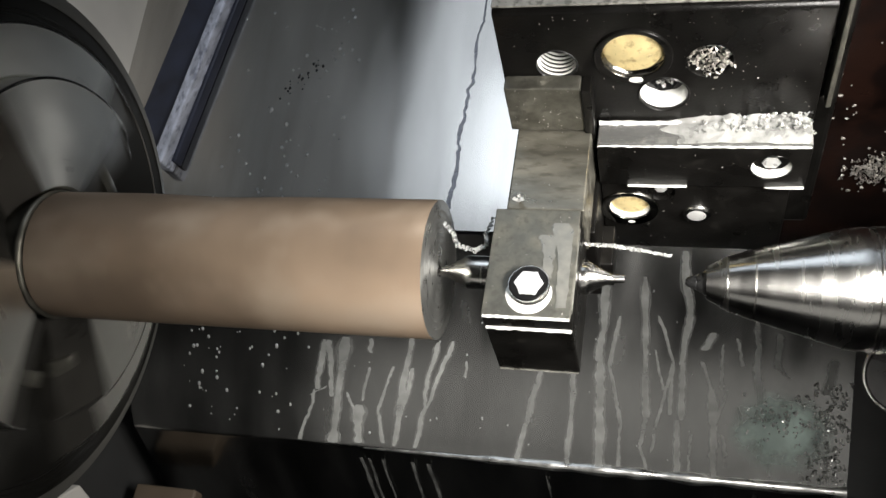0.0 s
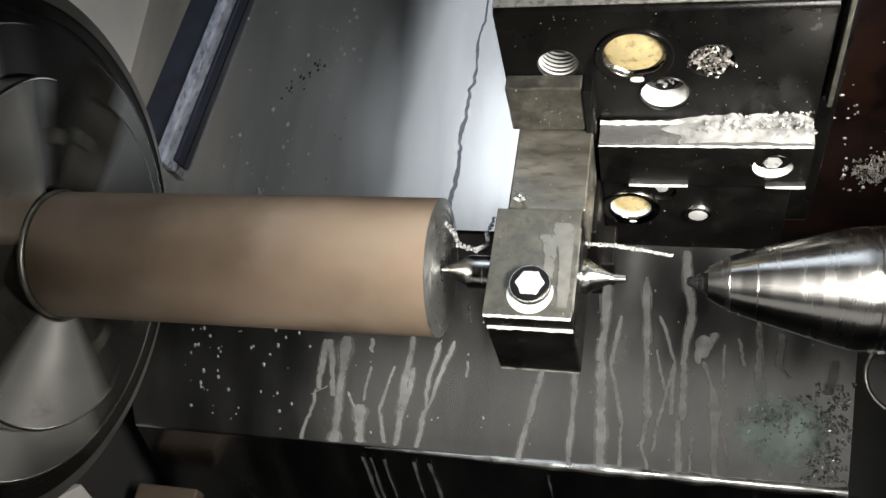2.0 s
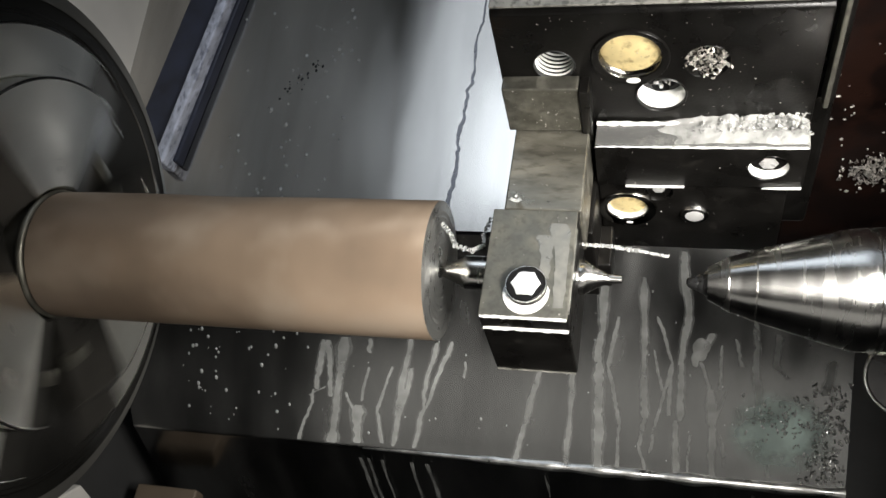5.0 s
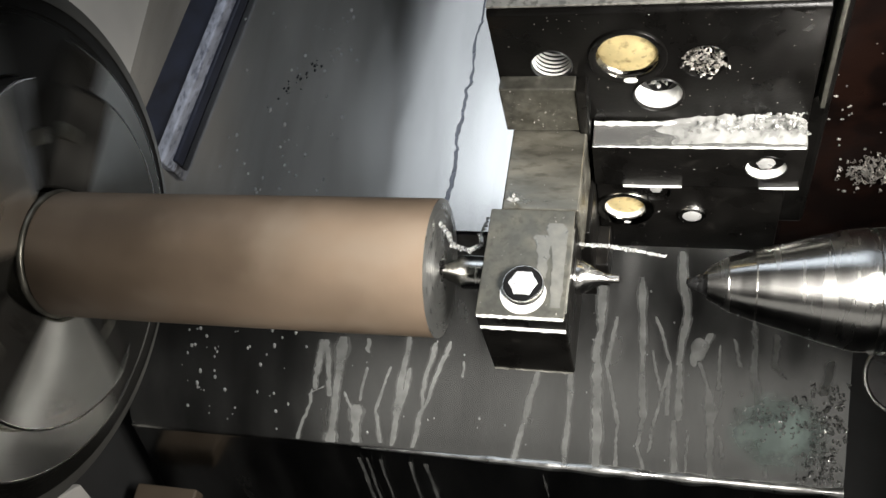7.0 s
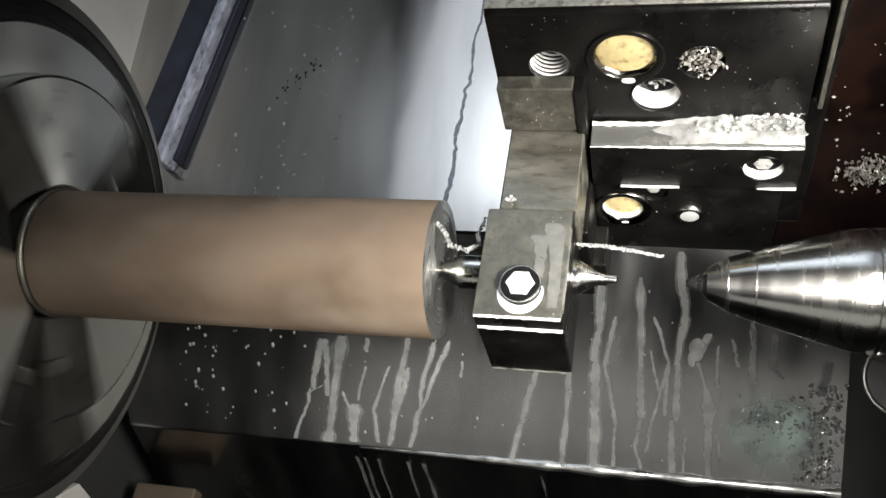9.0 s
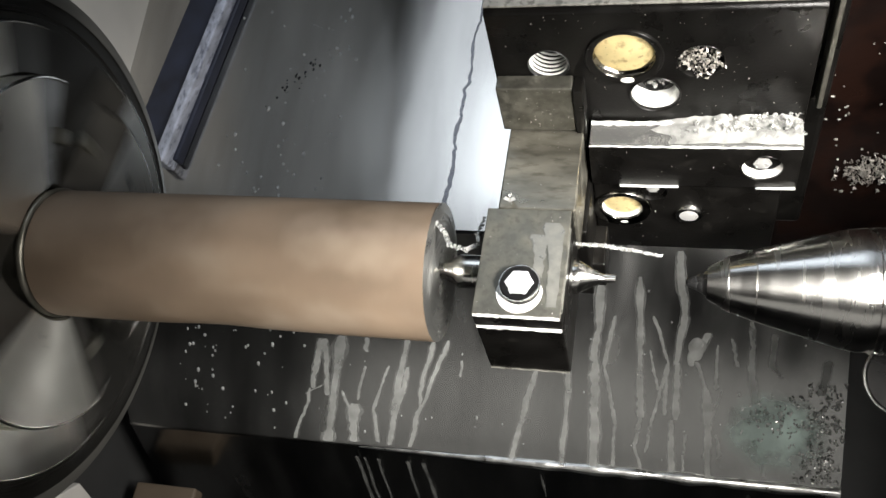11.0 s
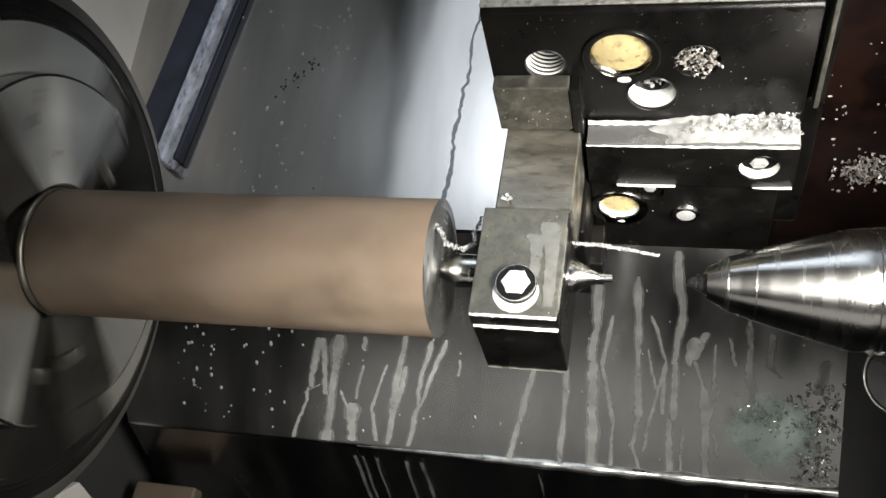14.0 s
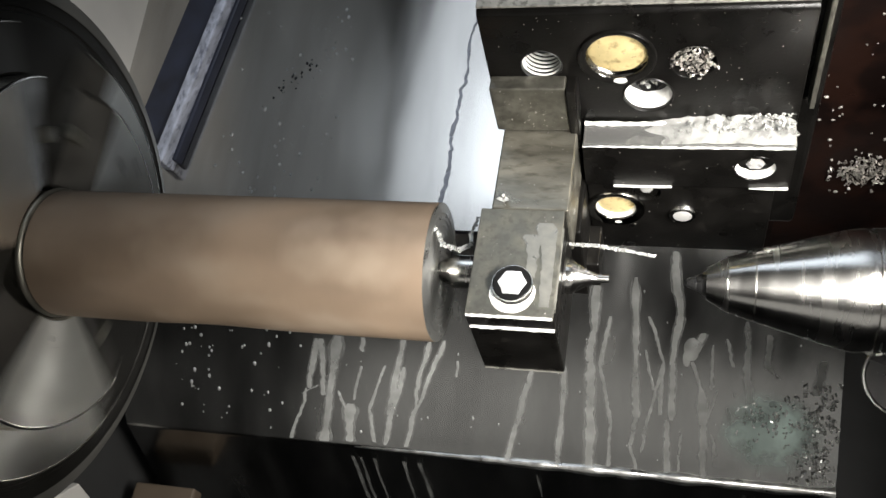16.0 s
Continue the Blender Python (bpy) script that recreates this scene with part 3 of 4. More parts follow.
for k in range(3):
    turn = Matrix.Rotation(radians(120 * k), 4, "X")
    holder = None
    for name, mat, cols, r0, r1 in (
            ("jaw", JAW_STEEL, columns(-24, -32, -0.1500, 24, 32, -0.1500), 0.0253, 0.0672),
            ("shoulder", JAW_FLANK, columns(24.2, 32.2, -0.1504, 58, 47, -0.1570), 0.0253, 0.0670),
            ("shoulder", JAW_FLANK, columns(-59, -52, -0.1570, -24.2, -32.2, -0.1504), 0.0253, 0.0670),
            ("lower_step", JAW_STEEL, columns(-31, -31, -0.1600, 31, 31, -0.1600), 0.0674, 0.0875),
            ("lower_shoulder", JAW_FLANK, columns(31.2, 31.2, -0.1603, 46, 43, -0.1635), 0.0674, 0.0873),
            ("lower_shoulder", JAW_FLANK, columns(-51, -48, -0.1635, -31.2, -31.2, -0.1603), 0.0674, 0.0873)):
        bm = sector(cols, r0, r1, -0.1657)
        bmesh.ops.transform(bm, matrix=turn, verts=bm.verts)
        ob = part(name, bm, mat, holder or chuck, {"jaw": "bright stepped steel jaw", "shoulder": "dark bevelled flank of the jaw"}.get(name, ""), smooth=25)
        holder = holder or ob
    # thin bright beads on the step rims, added to draw their glints
    for r, x, a0, a1 in ((0.0666, -0.1504, -50, 45), (0.0869, -0.1604, -47, 42)):
        rim = tube([turn @ Vector((x - 0.0062 * max(0.0, abs(a) - 32) / 20 * (1 if r < 0.08 else 0.5) - 0.0003, r * math.cos(radians(a)), r * math.sin(radians(a)))) for a in (a0 + (a1 - a0) * i / 24 for i in range(25))], 0.0008, 8)
        part("edge_glint", rim, BRIGHT_STEEL, holder, "thin bright bead added for the step edge's glint", smooth=60)
    # small pale blocks stand in for the glint on each flank
    for a, r in ((-49, 0.045), (44, 0.048)):
        m = turn @ Matrix.Rotation(radians(a), 4, "X") @ Matrix.Translation((-0.1550, r, 0))
        glint_block = box(-0.004, 0.0012, -0.0032, 0.0032, -0.0065, 0.0065, 0.0010)
        bmesh.ops.transform(glint_block, matrix=m, verts=glint_block.verts)
        part("glint_block", glint_block, WORN_STEEL, holder, "small block added for a glint on the jaw flank", smooth=30)
    for a in (-41, -35, 34):
        m = turn @ Matrix.Rotation(radians(a), 4, "X") @ toward(-0.1637, 0.094, 0, 1, 0, 0)
        cap_screw(holder, m, 0.0030, "jaw_screw", label="dark jaw screw", mat=SOCKET_DARK)

# ---- workpiece ----
bar = thing("round_bar", (-0.1475, 0, 0), "spinning round steel bar with brown rolled skin, held in the chuck", "steel bar")
bm = bmesh.new()
R = 0.024
prof = [(-0.1495, R - 0.0012), (-0.1487, R), (-0.1445, R)]
prof += [(-0.1405 + 0.1385 * i / 60, R) for i in range(1, 61)]
prof += [(-0.0001, R)]
lathe(prof, 96, bm)
for v in bm.verts:
    a = math.atan2(v.co.z, v.co.y)
    d = ((a - radians(-55) + math.pi) % (2 * math.pi)) - math.pi
    dent = 0.0009 * math.exp(-(d / 0.35) ** 2 - ((v.co.x + 0.082) / 0.018) ** 2)
    flat = 0.0003 * noise.noise(Vector((v.co.x * 12, math.cos(a) * 1.3, math.sin(a) * 1.3)))
    s = 1 + (flat - dent) / R
    v.co.y *= s
    v.co.z *= s
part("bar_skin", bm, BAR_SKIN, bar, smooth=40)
rings = [(-0.0001, R), (-0.00005, R - 0.0004)]
for i in range(9):
    r = R - 0.003 - i * 0.0022
    rings += [(0.0, r), (0.00012, r - 0.0004), (0.0, r - 0.0008)]
rings += [(0.0, 0.0030), (-0.004, 0.0022), (-0.010, 0.0)]
part("end_face", lathe(rings, 96), FACED_STEEL, bar, "freshly faced bright end with turning rings", smooth=25)
part("gripped_collar", lathe([(-0.166, 0), (-0.166, 0.0236), (-0.1530, 0.0236), (-0.1526, 0.0240), (-0.1519, 0.0246), (-0.1509, 0.0249), (-0.1500, 0.0246), (-0.1495, 0.0238), (-0.1495, 0)], 128), SHANK_STEEL, bar, "turned steel collar", smooth=60)

# ---- live centre in the tailstock ----
live = thing("live_center", (0.1815, 0, 0), "bright ground steel live center pointing at the bar", "live center")
part("tip", lathe([(0.0815, 0), (0.0816, 0.0009), (0.0822, 0.0015), (0.0848, 0.0024), (0.0850, 0.0022), (0.0852, 0.0026), (0.0866, 0.0033), (0.0868, 0.0030), (0.0870, 0.0036), (0.0882, 0.0044), (0.0884, 0.0046), (0.0884, 0)], 64), CARBIDE, live, "dark worn tip", smooth=40)
part("cone", lathe([(0.0880, 0), (0.0880, 0.0052), (0.0942, 0.00860), (0.0944, 0.00855), (0.0946, 0.00878), (0.1022, 0.01140), (0.1024, 0.01118), (0.1027, 0.01150), (0.125, 0.0176), (0.1310, 0.0190), (0.1330, 0.0193), (0.1345, 0.0193)], 96), CENTRE_STEEL, live, smooth=22)
part("housing", lathe([(0.1345, 0.0), (0.1345, 0.0188), (0.1362, 0.0188), (0.1365, 0.0196), (0.175, 0.0196), (0.175, 0.0)], 96), CENTRE_STEEL, live, smooth=30)
tail = thing("tailstock", (0.30, 0, -0.12), "dark cast tailstock quill behind the live center", "tailstock")
part("quill", lathe([(0.160, 0), (0.160, 0.029), (0.163, 0.032), (0.30, 0.032), (0.30, 0)], 80), BLACK_OXIDE, tail, smooth=30)
part("clamp_collar", lathe([(0.152, 0.0198), (0.1505, 0.023), (0.1525, 0.0262), (0.160, 0.0265)], 80, m=pose(0, 0, -0.004)), BLACK_OXIDE, tail, smooth=30)
boss = toward(0.1522, -0.0138, -0.0331, -0.217, -0.394, 0.893)
part("clamp_boss", lathe([(-0.03, 0.0), (-0.03, 0.0125), (-0.001, 0.0125), (0.0, 0.0115), (0.0002, 0.0)], 48, m=boss), BLACK_OXIDE, tail, "dark round clamp boss", smooth=30)
part("boss_rim", lathe([(-0.0014, 0.0126), (0.0002, 0.0130), (0.0006, 0.0126), (0.0003, 0.0120)], 48, m=boss), BRIGHT_STEEL, tail, "thin bright rim", smooth=40)
part("foot", box(0.20, 0.34, -0.06, 0.10, -0.30, -0.034, 0.006), CABIN_DARK, tail)

bed = thing("bed_cover", (0.30, 0.015, -0.27), "dark grey painted bed cover beside the slide", "machine cover")
part("front_skirt", sheet([(LIP[0] - 0.05, LIP[1] - 0.18), (LIP[0] + 0.0015, LIP[1] - 0.0125)], 0.150, 0.60, 0.003), BED_PAINT, bed)
part("sloped_sheet", sheet([(LIP[0] + 0.002, LIP[1] - 0.012), (BEND[0], BEND[1] - 0.006), (BEND[0] + 0.2, BEND[1] + 0.03)], 0.150, 0.60, 0.003), BED_PAINT, bed, smooth=30)

# ---- turret block with its screws and nozzles ----
turret = thing("tool_turret", (0.07, 0.06, -0.05), "black oxide tool turret with cap screws and brass nozzles", "tool turret")
MOVING.append(turret)
FY, LY, LZ = 0.051, 0.0405, 0.018
upper_plate = part("upper_plate", prism([(FY, LZ), (FY, 0.0688), (FY + 0.0012, 0.0702), (0.14, 0.0702), (0.14, LZ)], 0.0215, 0.1198, 0.0006), BLACK_OXIDE, turret, smooth=30)
part("top_band", box(0.0215, 0.1198, FY + 0.0015, 0.14, 0.0703, 0.0712, 0.0003), BAND_STEEL, turret, "speckled worn steel top band")
middle_ledge = part("middle_ledge", prism([(LY, -0.0045), (LY, LZ - 0.0008), (LY + 0.0008, LZ), (0.13, LZ - 0.0002), (0.13, -0.0045)], 0.0512, 0.1195, 0.0004), BLACK_OXIDE, turret, smooth=30)
lower_block = part("lower_block", box(0.0512, 0.1155, LY + 0.0018, 0.13, -0.0500, -0.0047, 0.0009), BLACK_OXIDE, turret, smooth=30)
part("side_strip", box(0.1230, 0.1247, FY + 0.004, 0.14, 0.020, 0.0705, 0.0004), WORN_STEEL, turret, "thin pale edge strip")
# black boxes that fill the gap beside the shank
part("gap_fill", box(0.0425, 0.0510, 0.0200, 0.0618, -0.0500, -0.0045, 0.0006), BLACK_OXIDE, turret)
part("gap_fill_block", box(0.0462, 0.0556, 0.0240, 0.0415, -0.0500, -0.0335, 0.0006), BLACK_OXIDE, turret)
part("back_body", box(0.0215, 0.128, 0.062, 0.16, -0.06, 0.068, 0.002), BLACK_OXIDE, turret)

front = lambda x, y, z: toward(x, y, z, 0, -1, 0)


def bored(ob, holes):
    """Cuts round pockets into a part: each of a pose whose x points out, a radius and a depth."""
    bm = bmesh.new()
    for m, r, depth in holes:
        lathe([(-depth, 0), (-depth, r), (0.003, r), (0.003, 0)], 40, bm, m)
    bmesh.ops.translate(bm, verts=bm.verts, vec=-ORIGIN[ob.name])
    bmesh.ops.recalc_face_normals(bm, faces=bm.faces)
    me = bpy.data.meshes.new("cutter")
    bm.to_mesh(me)
    bm.free()
    tool = new("cutter", me)
    mod = ob.modifiers.new("bore", "BOOLEAN")
    mod.operation, mod.object, mod.solver = "DIFFERENCE", tool, "EXACT"
    tool.parent = ob.parent
    bpy.context.view_layer.update()
    cutmesh = bpy.data.meshes.new_from_object(ob.evaluated_get(bpy.context.evaluated_depsgraph_get()))
    ob.modifiers.remove(mod)
    ob.data = cutmesh
    cutmesh.shade_smooth()
    cutmesh.set_sharp_from_angle(angle=radians(30))
    bpy.data.objects.remove(tool)


def bore_wall(parent, m, r, depth, mat=None, label="bright wet wall of the counterbore"):
    part("counterbore", lathe([(-depth + 0.0002, r * 0.985), (-0.0003, r * 0.985), (0.0001, r * 1.02), (-0.0002, r * 1.05)], 40, m=m), mat or WET_LIT_WHITE, parent, label, smooth=40)


def sunk_screw(parent, m, bore, head, depth, label="socket head cap screw deep in its counterbore", mat=None):
    bore_wall(parent, m, bore, depth, BLACK_OXIDE, "dark wall of the counterbore")
    cap_screw(parent, m, head, sunk=depth * 0.55, label=label, mat=mat)


def threaded_hole(x, y, z, r):
    """A tapped hole; white crests on a dark wall paint the light on its thread."""
    m = front(x, y, z)
    part("hole_wall", lathe([(-0.0118, 0.0), (-0.0118, r * 0.985), (0.0, r * 0.985), (0.0004, r * 1.03), (0.0, r * 1.06)], 40, m=m), SOCKET_DARK, turret, smooth=30)
    bm = bmesh.new()
    for i in range(6):
        x0 = -0.0104 + i * 0.0017
        lathe([(x0, r * 0.98), (x0 + 0.0003, r * 0.91), (x0 + 0.0006, r * 0.91), (x0 + 0.0009, r * 0.98)], 40, bm, m)
    part("thread", bm, WET_LIT_WHITE, turret, "thread crests painted white as if lit", smooth=30)


def nozzle(x, y, z, r, seat, depth):
    """A brass nozzle at the bottom of a bore, with a dark ring seat round it."""
    m = front(x, y, z)
    seat_steel = SEAT_STEEL if seat < 0.0115 else BLACK_OXIDE
    part("nozzle_seat", lathe([(-0.001, seat), (0.0004, seat), (0.0009, seat * 0.97), (0.0010, seat * 0.92), (0.0003, r * 1.03)], 56, m=m), seat_steel, turret, "ring seat of the nozzle", smooth=40)
    bore_wall(turret, m, r, depth, SEAT_STEEL, "dark polished wall of the nozzle bore")
    # white blob that paints the reflection on the polished bore
    blob = bmesh.new()
    bmesh.ops.create_icosphere(blob, subdivisions=3, radius=r * 0.34, matrix=Matrix.Translation((x + r * 0.12, y - 0.0002, z - (seat + r) * 0.5)) @ Matrix.Diagonal((1, 0.25, 0.42, 1)))
    part("seat_reflection", blob, WET_LIT_WHITE, turret, "white blob painted for the reflection on the seat", smooth=80)
    prof = [(-depth - 0.0005, r * 0.97)] + [(-depth + 0.0016 * math.sin(t), r * 0.97 * math.cos(t)) for t in [radians(v) for v in range(0, 90, 10)]] + [(-depth + 0.0016, 0.0)]
    part("brass_nozzle", lathe(prof, 56, m=m), BRASS, turret, "yellow brass nozzle", smooth=60)


def wet_socket(parent, m, r, sides=6):
    """Milky coolant that fills a screw's socket."""
    part("filled_socket", lathe([(-0.002, 0.0), (-0.002, r), (0.0001, r), (0.0003, r * 0.7), (0.0004, 0.0)], sides, m=m), THREAD_STEEL, parent, "socket filled with milky coolant", smooth=20)


def lit_crescent(parent, m, r, rise, depth, mat=None):
    """A crescent in the lower half of a bore: it paints the wall lit from above."""
    bm = bmesh.new()
    low, n = math.asin(rise / 2 / r), 24
    outer = [(r * math.cos(t), r * math.sin(t)) for t in (math.pi - low + (math.pi + 2 * low) * i / n for i in range(n + 1))]
    inner = [(y * 0.985, rise - math.sqrt(max(0.0, r * r - y * y)) + 0.0002 * math.sin(5 * i)) for i, (y, z) in enumerate(outer)]
    rings = []
    for (y, z), (yy, zz) in zip(outer, inner):
        rings.append([bm.verts.new(q) for q in ((-depth, y, z), (-0.0003, y, z), (-0.0006, yy * 0.4 + y * 0.6, zz * 0.4 + z * 0.6), (-depth * 0.6, yy, zz), (-depth, yy, zz))])
    for a, b in zip(rings, rings[1:]):
        for k in range(5):
            bm.faces.new((a[k], b[k], b[(k + 1) % 5], a[(k + 1) % 5]))
    bmesh.ops.transform(bm, matrix=m, verts=bm.verts)
    part("bore_lit_crescent", bm, mat or WET_LIT_WHITE, parent, "crescent painted as the lit lower wall of the bore", smooth=50)


LB = LY + 0.0018
bored(upper_plate, [(front(0.0394, FY, 0.0466), 0.0064, 0.0125), (front(0.0727, FY, 0.0325), 0.0077, 0.0085), (front(0.0863, FY, 0.0474), 0.0070, 0.006), (front(0.0632, FY, 0.0500), 0.0096, 0.007)])
bored(middle_ledge, [(front(0.1078, LY, 0.0069), 0.0065, 0.007)])
bored(lower_block, [(front(0.0722, LB, -0.0112), 0.0050, 0.006), (front(0.0610, LB, -0.0220), 0.0074, 0.007)])
threaded_hole(0.0394, FY, 0.0466, 0.0064)
nozzle(0.0632, FY, 0.0500, 0.0096, 0.0122, 0.0022)
lit_crescent(turret, front(0.0632, FY, 0.0500), 0.0094, 0.0016, 0.0028, SEAT_STEEL)
part("counterbore", lathe([(-0.0075, 0.0076), (0.0006, 0.0076), (0.0009, 0.0079), (0.0004, 0.0082)], 48, m=front(0.0727, FY, 0.0325)), BLACK_OXIDE, turret, "dark wall of the counterbore", smooth=40)
lit_crescent(turret, front(0.0727, FY, 0.0325), 0.0075, 0.0036, 0.0044)
cap_screw(turret, front(0.0727, FY, 0.0325), 0.0073, sunk=0.0044, label="dark cap screw deep in its counterbore", mat=SOCKET_DARK)
sunk_screw(turret, front(0.0863, FY, 0.0474), 0.0070, 0.0062, 0.006, "cap screw packed with chips")
bore_wall(turret, front(0.1078, LY, 0.0069), 0.0065, 0.0055, BLACK_OXIDE, "dark wall of the counterbore")
lit_crescent(turret, front(0.1078, LY, 0.0069), 0.0064, 0.0028, 0.0030)
cap_screw(turret, front(0.1078, LY, 0.0069), 0.0060, sunk=0.0018, label="dark cap screw with a wet socket", mat=BLACK_OXIDE)
wet_socket(turret, front(0.1078, LY + 0.0017, 0.0072), 0.0031)
nozzle(0.0610, LB, -0.0220, 0.0074, 0.0108, 0.0024)
lit_crescent(turret, front(0.0610, LB, -0.0220), 0.0072, 0.0019, 0.0026)
bore_wall(turret, front(0.0722, LB, -0.0112), 0.0050, 0.005, BLACK_OXIDE, "dark counterbore")
cap_screw(turret, front(0.0722, LB, -0.0112), 0.0045, sunk=0.0010, label="dark cap screw with a wet socket", mat=BLACK_OXIDE)
wet_socket(turret, front(0.0722, LB + 0.0008, -0.0106), 0.0022)
cap_screw(turret, front(0.0851, LB - 0.0012, -0.0247), 0.0050, label="bright wet cap screw", mat=SCREW_STEEL)
wet_socket(turret, front(0.0851, LB - 0.0010, -0.0247), 0.0040, 16)
lodged = bmesh.new()
rnd = random.Random(63)
for i in range(16):
    q = Vector((0.0727 + rnd.gauss(0, 0.0013), FY + 0.0036, 0.0338 + rnd.gauss(0, 0.0010)))
    d = Vector((rnd.uniform(-1, 1), rnd.uniform(-0.6, 0.1), rnd.uniform(-1, 1))).normalized() * rnd.uniform(0.0006, 0.0014)
    ribbon_coil(q, q + d, rnd.uniform(0.0003, 0.0006), rnd.uniform(0.5, 1.1), 0.0007, lodged, 0.3, i)
part("lodged_chips", lodged, PILE_CHIPS, turret, "white chips lodged in the screw socket")["kind"] = "stuff"
packed = bmesh.new()
rnd = random.Random(31)
for i in range(90):
    a, r = rnd.uniform(0, 6.283), 0.0062 * math.sqrt(rnd.random())
    q = Vector((0.0863 + r * math.cos(a), FY - rnd.uniform(-0.002, 0.0006), 0.0474 + r * math.sin(a)))
    d = Vector((rnd.uniform(-1, 1), rnd.uniform(-0.6, 0.3), rnd.uniform(-1, 1))).normalized() * rnd.uniform(0.0008, 0.002)
    ribbon_coil(q, q + d, rnd.uniform(0.0003, 0.0006), rnd.uniform(0.6, 1.4), 0.0007, packed, 0.3, i)
part("chip_packing", packed, CRUMB, turret, "chips packed in the socket")["kind"] = "stuff"
part("edge_bead", tube([(0.061, LY - 0.0002, -0.0046), (0.07, LY - 0.0004, -0.0046), (0.081, LY - 0.0002, -0.0046)], 0.0005), WET_LIT_WHITE, turret, "bright bead along the ledge edge")
part("edge_bead", tube([(0.1065, LY - 0.0002, -0.0046), (0.112, LY - 0.0003, -0.0044), (0.1192, LY - 0.0002, -0.0042)], [0.0002, 0.0005, 0.0006]), WET_LIT_WHITE, turret, "bright bead along the ledge edge")

specks = bmesh.new()
rnd = random.Random(77)
for i in range(130):
    t = rnd.random()
    if t < 0.6:
        q = (rnd.uniform(0.024, 0.118), FY - 0.0002, rnd.uniform(0.02, 0.069))
    elif t < 0.8:
        q = (rnd.uniform(0.053, 0.118), LY - 0.0002, rnd.uniform(-0.003, 0.016))
    else:
        q = (rnd.uniform(0.053, 0.113), LB - 0.0002, rnd.uniform(-0.048, -0.006))
    r = rnd.choice((0.00008, 0.00010, 0.00013, 0.00018))
    bmesh.ops.create_icosphere(specks, subdivisions=1, radius=r, matrix=Matrix.Translation(q) @ Matrix.Diagonal((rnd.uniform(0.6, 2.2), 0.8, rnd.uniform(0.6, 2.2), 1)))
part("fine_chips", specks, CRUMB, turret, "fine bright chips stuck to the oil")["kind"] = "stuff"

# ---- drill holder: shank, clamp wedge, split block ----
holder = thing("drill_holder", (0.035, 0.0, -0.0195), "square split tool holder of worn steel with a clamp screw", "tool holder")
MOVING.append(holder)
BX0, BX1, BY0, BY1, BZ0, BZ1 = 0.0211, 0.0487, -0.0261, 0.0127, -0.0195, 0.0211
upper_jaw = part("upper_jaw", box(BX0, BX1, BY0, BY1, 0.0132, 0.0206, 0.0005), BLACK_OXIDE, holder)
# thin grey plate on top of the black block
part("top_face", box(BX0 + 0.0001, BX1 - 0.0001, BY0 + 0.0001, BY1 - 0.0001, 0.0204, BZ1, 0.0003), WORN_STEEL, holder, "grey top face of the split block")
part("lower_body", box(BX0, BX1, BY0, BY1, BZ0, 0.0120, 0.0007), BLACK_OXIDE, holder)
rnd = random.Random(19)
for zz, yy, rr, n in ((0.0126, BY0 + 0.0002, 0.0010, 22), (0.0207, BY0 - 0.0001, 0.0006, 44)):
    pts = [(BX0 + 0.0005 + 0.0266 * i / n, yy, zz + 0.00025 * noise.noise(Vector((i * 0.6, rr * 9000, 3)))) for i in range(n + 1)]
    part("white_bead", tube(pts, [rr * (0.85 + 0.5 * noise.noise(Vector((i * 0.45, rr * 5000, 8)))) for i in range(len(pts))], 8), WET_LIT_WHITE, holder, "white bead along the block edge", smooth=60)
# near-black filler that paints the shade inside the slit
part("slit_shade", box(BX0 + 0.0006, BX1 - 0.0006, BY0 + 0.0006, BY1 - 0.006, 0.0118, 0.0134, 0.0), SOCKET_DARK, holder)
part("shank", box(0.0243, 0.0495, 0.0129, 0.058, -0.004, 0.0203, 0.0006), SHANK_STEEL, holder, "ground grey square shank")
part("clamp_wedge", box(0.0222, 0.0470, 0.0450, 0.0508, 0.0206, 0.0420, 0.0005), WORN_STEEL, holder, "pitted grey clamp wedge")
part("side_key", box(0.0472, 0.0505, 0.0440, 0.0508, 0.0120, 0.0415, 0.0004), BLACK_OXIDE, holder)
up = lambda x, y, z: toward(x, y, z, 0, 0, 1)
cap_screw(holder, up(0.0352, -0.0160, BZ1 + 0.0026), 0.0063, label="dark cap screw with a wet socket", mat=BLACK_OXIDE)
fill = bmesh.new()
ring = []
for i in range(30):
    a = 2 * math.pi * i / 30
    r = 0.0046 * math.cos(math.pi / 6) / math.cos(a % (math.pi / 3) - math.pi / 6) * (1 + 0.10 * noise.noise(Vector((math.cos(a) * 2, math.sin(a) * 2, 4))))
    ring.append(fill.verts.new((0.0352 + r * math.cos(a), -0.0158 + r * math.sin(a), BZ1 + 0.0027)))
mid = fill.verts.new((0.0352, -0.0158, BZ1 + 0.0032))
for i in range(30):
    fill.faces.new((ring[i], ring[(i + 1) % 30], mid))
part("filled_socket", fill, THREAD_STEEL, holder, "socket filled with milky coolant", smooth=60)
# bright ring that paints the highlight round the screw head
part("screw_rim_glint", lathe([(-0.0003, 0.00608), (0.00005, 0.00612), (0.00005, 0.00622), (-0.0004, 0.00635)], 48, m=up(0.0352, -0.0160, BZ1 + 0.0026)), SCREW_STEEL, holder, "bright ring added for the highlight on the screw head", smooth=40)
pool = bmesh.new()
ring = []
for i in range(36):
    a = 2 * math.pi * i / 36
    ring.append(pool.verts.new((0.0352 + 0.0072 * math.cos(a), -0.0178 + (0.0075 if math.sin(a) < 0 else 0.0055) * math.sin(a), BZ1 + 0.0004)))
